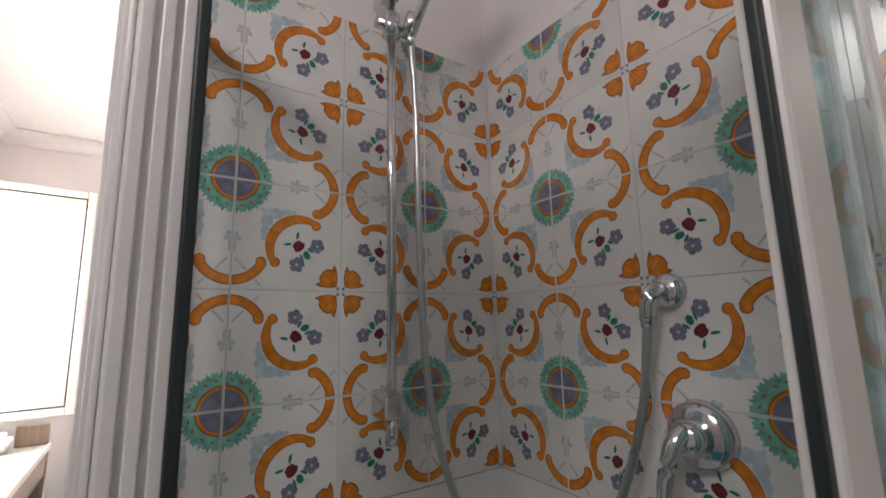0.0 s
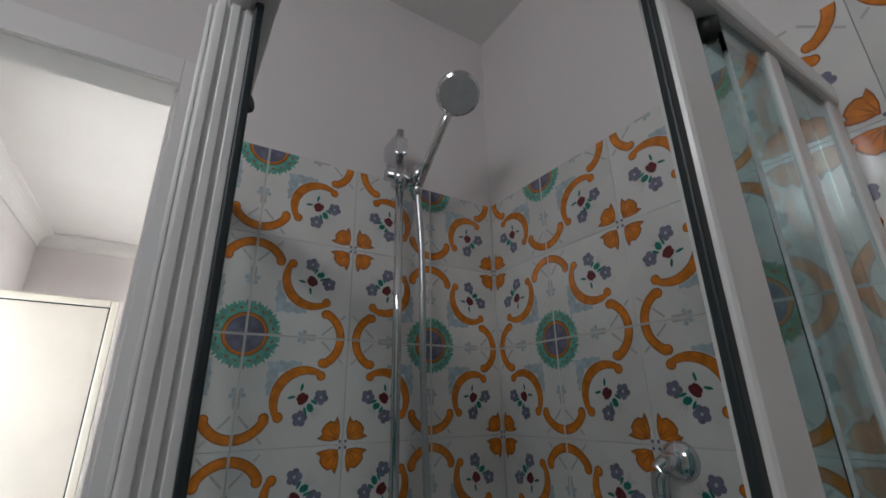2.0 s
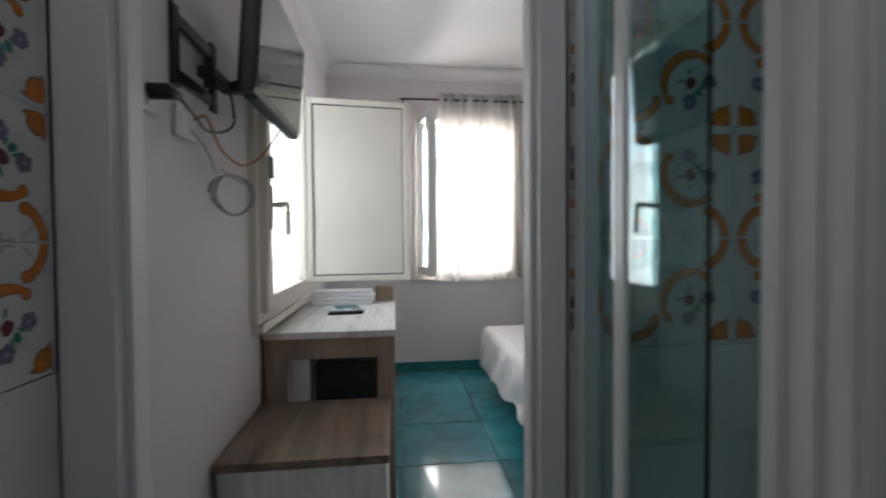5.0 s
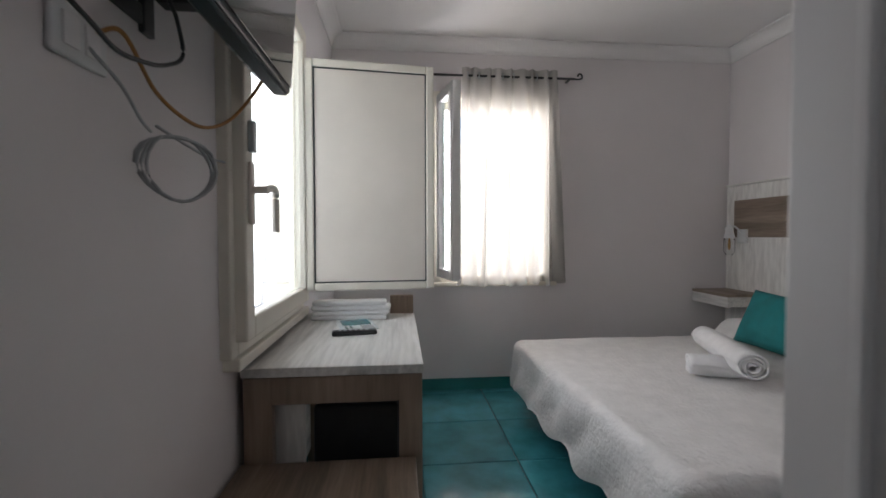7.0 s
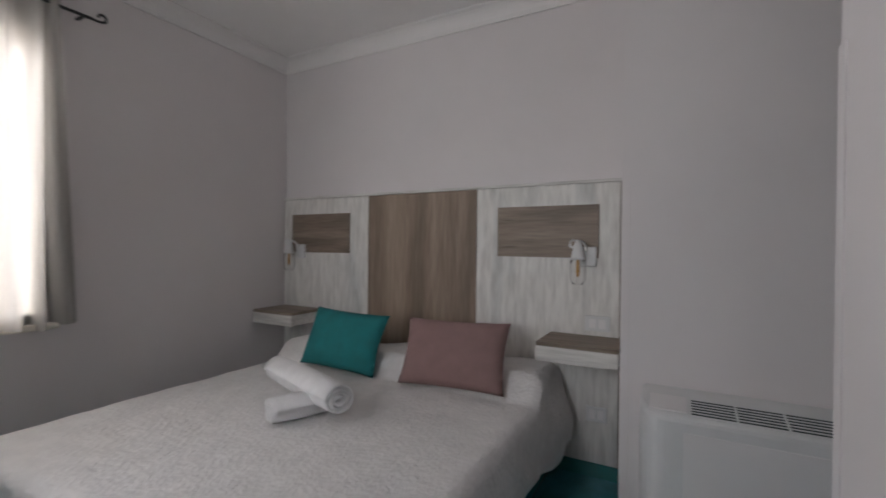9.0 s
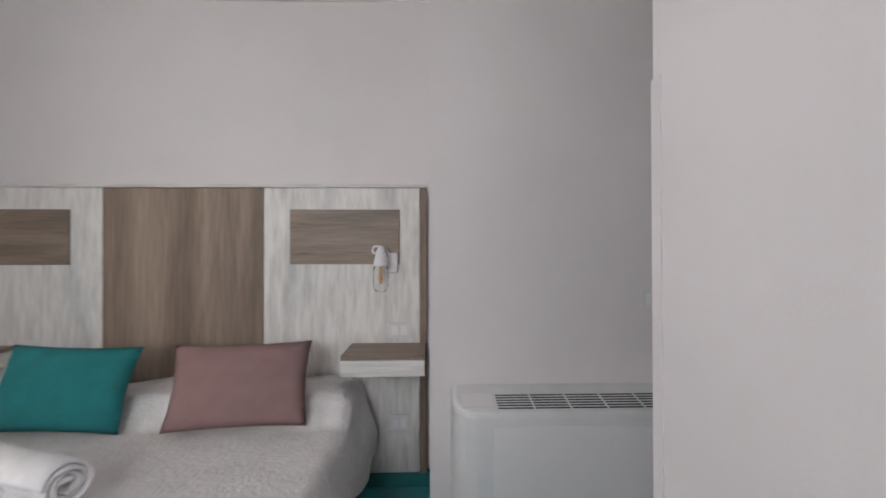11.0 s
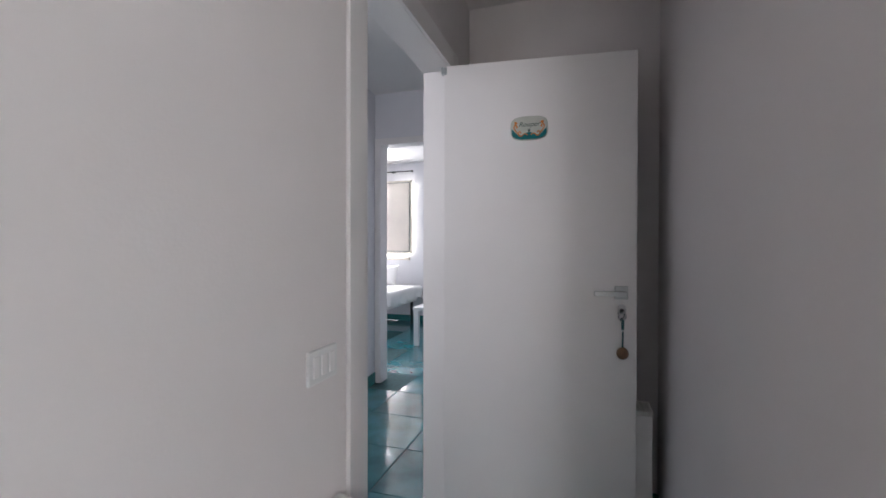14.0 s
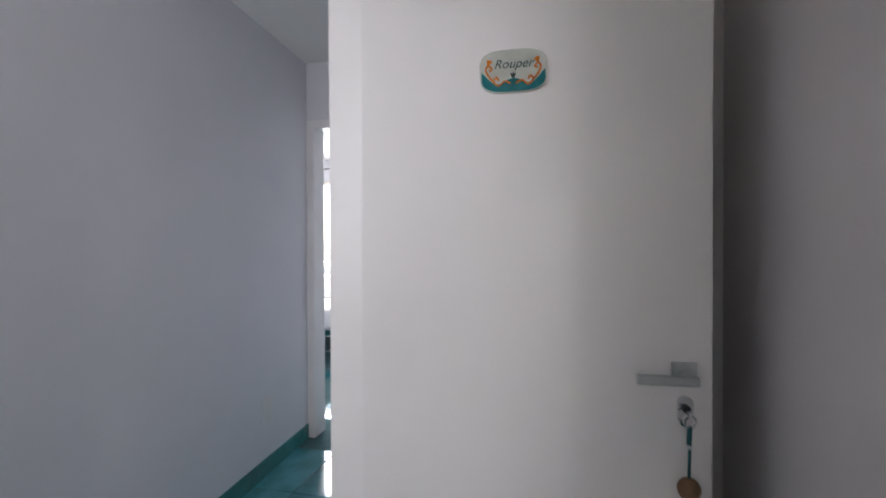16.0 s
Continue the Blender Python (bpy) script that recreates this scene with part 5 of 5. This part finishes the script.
    bud = half + [(y, x) for x, y in half[:0:-1]]
    poly(bud, 2, 2)
    c = (0.89, 0.89)
    poly([(c[0] + (x - c[0]) * 0.88, c[1] + (y - c[1]) * 0.88) for x, y in bud], 1, 3)
    for p, q in (((0.945, 0.93), (0.900, 0.800)), ((0.93, 0.93), (0.835, 0.835))):
        d = Vector((q[0] - p[0], q[1] - p[1])).normalized()
        line = [(p[0] - d.y * 0.005, p[1] + d.x * 0.005), (p[0] + d.y * 0.005, p[1] - d.x * 0.005), q]
        poly(line, 2, 4)
        poly([(y, x) for x, y in line], 2, 4.2)
    disc(0.972, 0.972, 0.016, 5, 3, 6)
    # grey sprigs at the edges
    for sw in (0, 1):
        count[0] += 1
        for p0, p1, w in (((0.72, 0.03), (0.96, 0.25), 0.020), ((0.52, 0.02), (0.66, 0.02), 0.022)):
            d = Vector((p1[0] - p0[0], p1[1] - p0[1])).normalized()
            nx, ny = -d.y * w / 2, d.x * w / 2
            q = [(p0[0] + nx, p0[1] + ny), (p0[0] - nx, p0[1] - ny), (p1[0] - nx, p1[1] - ny), (p1[0] + nx, p1[1] + ny)]
            poly([(y, x) if sw else (x, y) for x, y in q], 8, 0.5)
        for x, y in ((0.545, 0.05), (0.50, 0.03)):
            disc(y if sw else x, x if sw else y, 0.024, 9, 1, 6)
    me = bpy.data.meshes.new("tile")
    bm.to_mesh(me)
    bm.free()
    for mt in (GLAZE, ORANGE, BROWN, AQUA, PALE, VIOLET, RED, GREEN, GREYLINE, PALE):
        me.materials.append(mt)
    return me


TILE_MESH = tile_mesh()


def lay_tiles(name, origin, along, normal, cols, label, cut=0):
    """Five rows of painted tiles; the first column starts at origin, which is a bud's column."""
    wall = thing(name, origin, label, "tiled wall", kind="structure")
    U, N, V = Vector(along), Vector(normal), Vector((0, 0, 1))
    sgn = 1 if U.cross(V).dot(N) > 0 else -1
    for i in range(cols):
        for k in range(5):
            # rows from the lower edge; lower edge is a bud row
            c = Vector(origin) + U * (i + 0.5) * TILE + V * (k + 0.5) * TILE
            right = (i % 2 == 0)          # the wreath's column lies at i + 1 for even i
            top = (k % 2 == 0)
            e1 = U * sgn
            r_local = right if sgn > 0 else not right
            turn = {(False, False): 0, (True, False): 90, (True, True): 180, (False, True): 270}[(r_local, top)]
            m = Matrix(((e1.x, V.x, N.x, c.x), (e1.y, V.y, N.y, c.y), (e1.z, V.z, N.z, c.z), (0, 0, 0, 1))) @ Matrix.Rotation(radians(turn), 4, "Z")
            me = TILE_MESH
            if cut and i == cols - 1:
                me = TILE_MESH.copy()
                bm = bmesh.new()
                bm.from_mesh(me)
                side = m.to_3x3().inverted() @ U
                bmesh.ops.bisect_plane(bm, geom=bm.verts[:] + bm.edges[:] + bm.faces[:], plane_co=side * (cut - 0.5) * TILE, plane_no=side, clear_outer=True)
                bm.to_mesh(me)
                bm.free()
            t = new("tile", me)
            t.parent = wall
            t.matrix_parent_inverse = Matrix.Translation(-Vector(origin))
            t.matrix_basis = m
    return wall


structure("wall_tile_backing", [(-0.012, -0.006, -0.722, 0.0, 0, ZT + 1.0), (0.0, 1.8, 0.006, 0.012, 0, ZT + 1.0), (0.017, 1.8, YS, YS + 0.006, 0, ZT + 1.0)], WALL_GROUT, "pale grout bed behind the wall tiles")
structure("wall_plain_tiles", [(-0.006, 0.0, -0.722, 0.0, 0, ZT - 0.002), (0.0, 1.8, 0.0, 0.006, 0, ZT - 0.002), (0.017, 1.8, YS + 0.006, YS + 0.012, 0, ZT - 0.002)], GLAZE, "plain glazed white lower wall tiles")
lay_tiles("wall_tiles_west", (0, 0, ZT), (0, -1, 0), (1, 0, 0), 4, "hand-painted orange and teal floral wall tiles", 0.6)
lay_tiles("wall_tiles_north", (0, 0, ZT), (1, 0, 0), (0, -1, 0), 9, "hand-painted orange and teal floral wall tiles")
lay_tiles("wall_tiles_south", (0.02, YS + 0.013, ZT), (1, 0, 0), (0, 1, 0), 8, "hand-painted orange and teal floral wall tiles")

# ---- floor ----
structure("floor_base", [(XW, 6.3, YS, 5.4, -0.15, -0.006)], GROUT, "concrete floor slab with dark grout")
fl = thing("floor", (0, 0, 0), "glossy teal glazed floor tiles with dark joints", "floor", kind="structure")
FT = 0.485
bm = bmesh.new()
add_box(bm, -FT / 2 + 0.0025, FT / 2 - 0.0025, -FT / 2 + 0.0025, FT / 2 - 0.0025, -0.008, 0.0, 0.0025, 1)
FLOOR_MESH = bpy.data.meshes.new("floor_tile")
bm.to_mesh(FLOOR_MESH)
bm.free()
FLOOR_MESH.materials.append(TEAL)
rnd = random.Random(4)
X0, Y0 = -2.835, -0.515
for i in range(-1, 32):
    for j in range(-4, 18):
        x, y = X0 + (i + 0.5) * FT, Y0 + (j + 0.5) * FT
        # the room's walls cut the outer tiles
        west, east = (XW if y < 1.5 else -0.48) - 0.02, 1.79 if y < 0.8 else 6.32
        south, north = YS - 0.02, 1.44 if x < -0.6 else 5.42
        x0, x1, y0, y1 = max(x - FT / 2, west), min(x + FT / 2, east), max(y - FT / 2, south), min(y + FT / 2, north)
        if x1 - x0 < 0.02 or y1 - y0 < 0.02:
            continue
        near = (x < 2.2 and y < 1.7) or (x < 3.2 and 1.1 < y < 2.4) or (3.0 < x < 6.3 and 1.6 < y < 2.0 + (x - 3.0) * 0.5)
        if not near:
            continue
        drop = rnd.uniform(-0.0006, 0.0)
        if x1 - x0 < FT - 0.001 or y1 - y0 < FT - 0.001:
            bm = bmesh.new()
            add_box(bm, x0 - x + 0.0025, x1 - x - 0.0025, y0 - y + 0.0025, y1 - y - 0.0025, -0.008, 0.0, 0.0025, 1)
            t = part("floor_tile", bm, TEAL, fl)
            t.matrix_basis = Matrix.Translation((x, y, drop))
            continue
        t = new("floor_tile", FLOOR_MESH)
        t.parent = fl
        t.matrix_basis = Matrix.Translation((x, y, drop)) @ Matrix.Rotation(math.pi / 2 * rnd.randrange(4), 4, "Z") @ Matrix.Rotation(radians(rnd.uniform(-0.15, 0.15)), 4, "X")
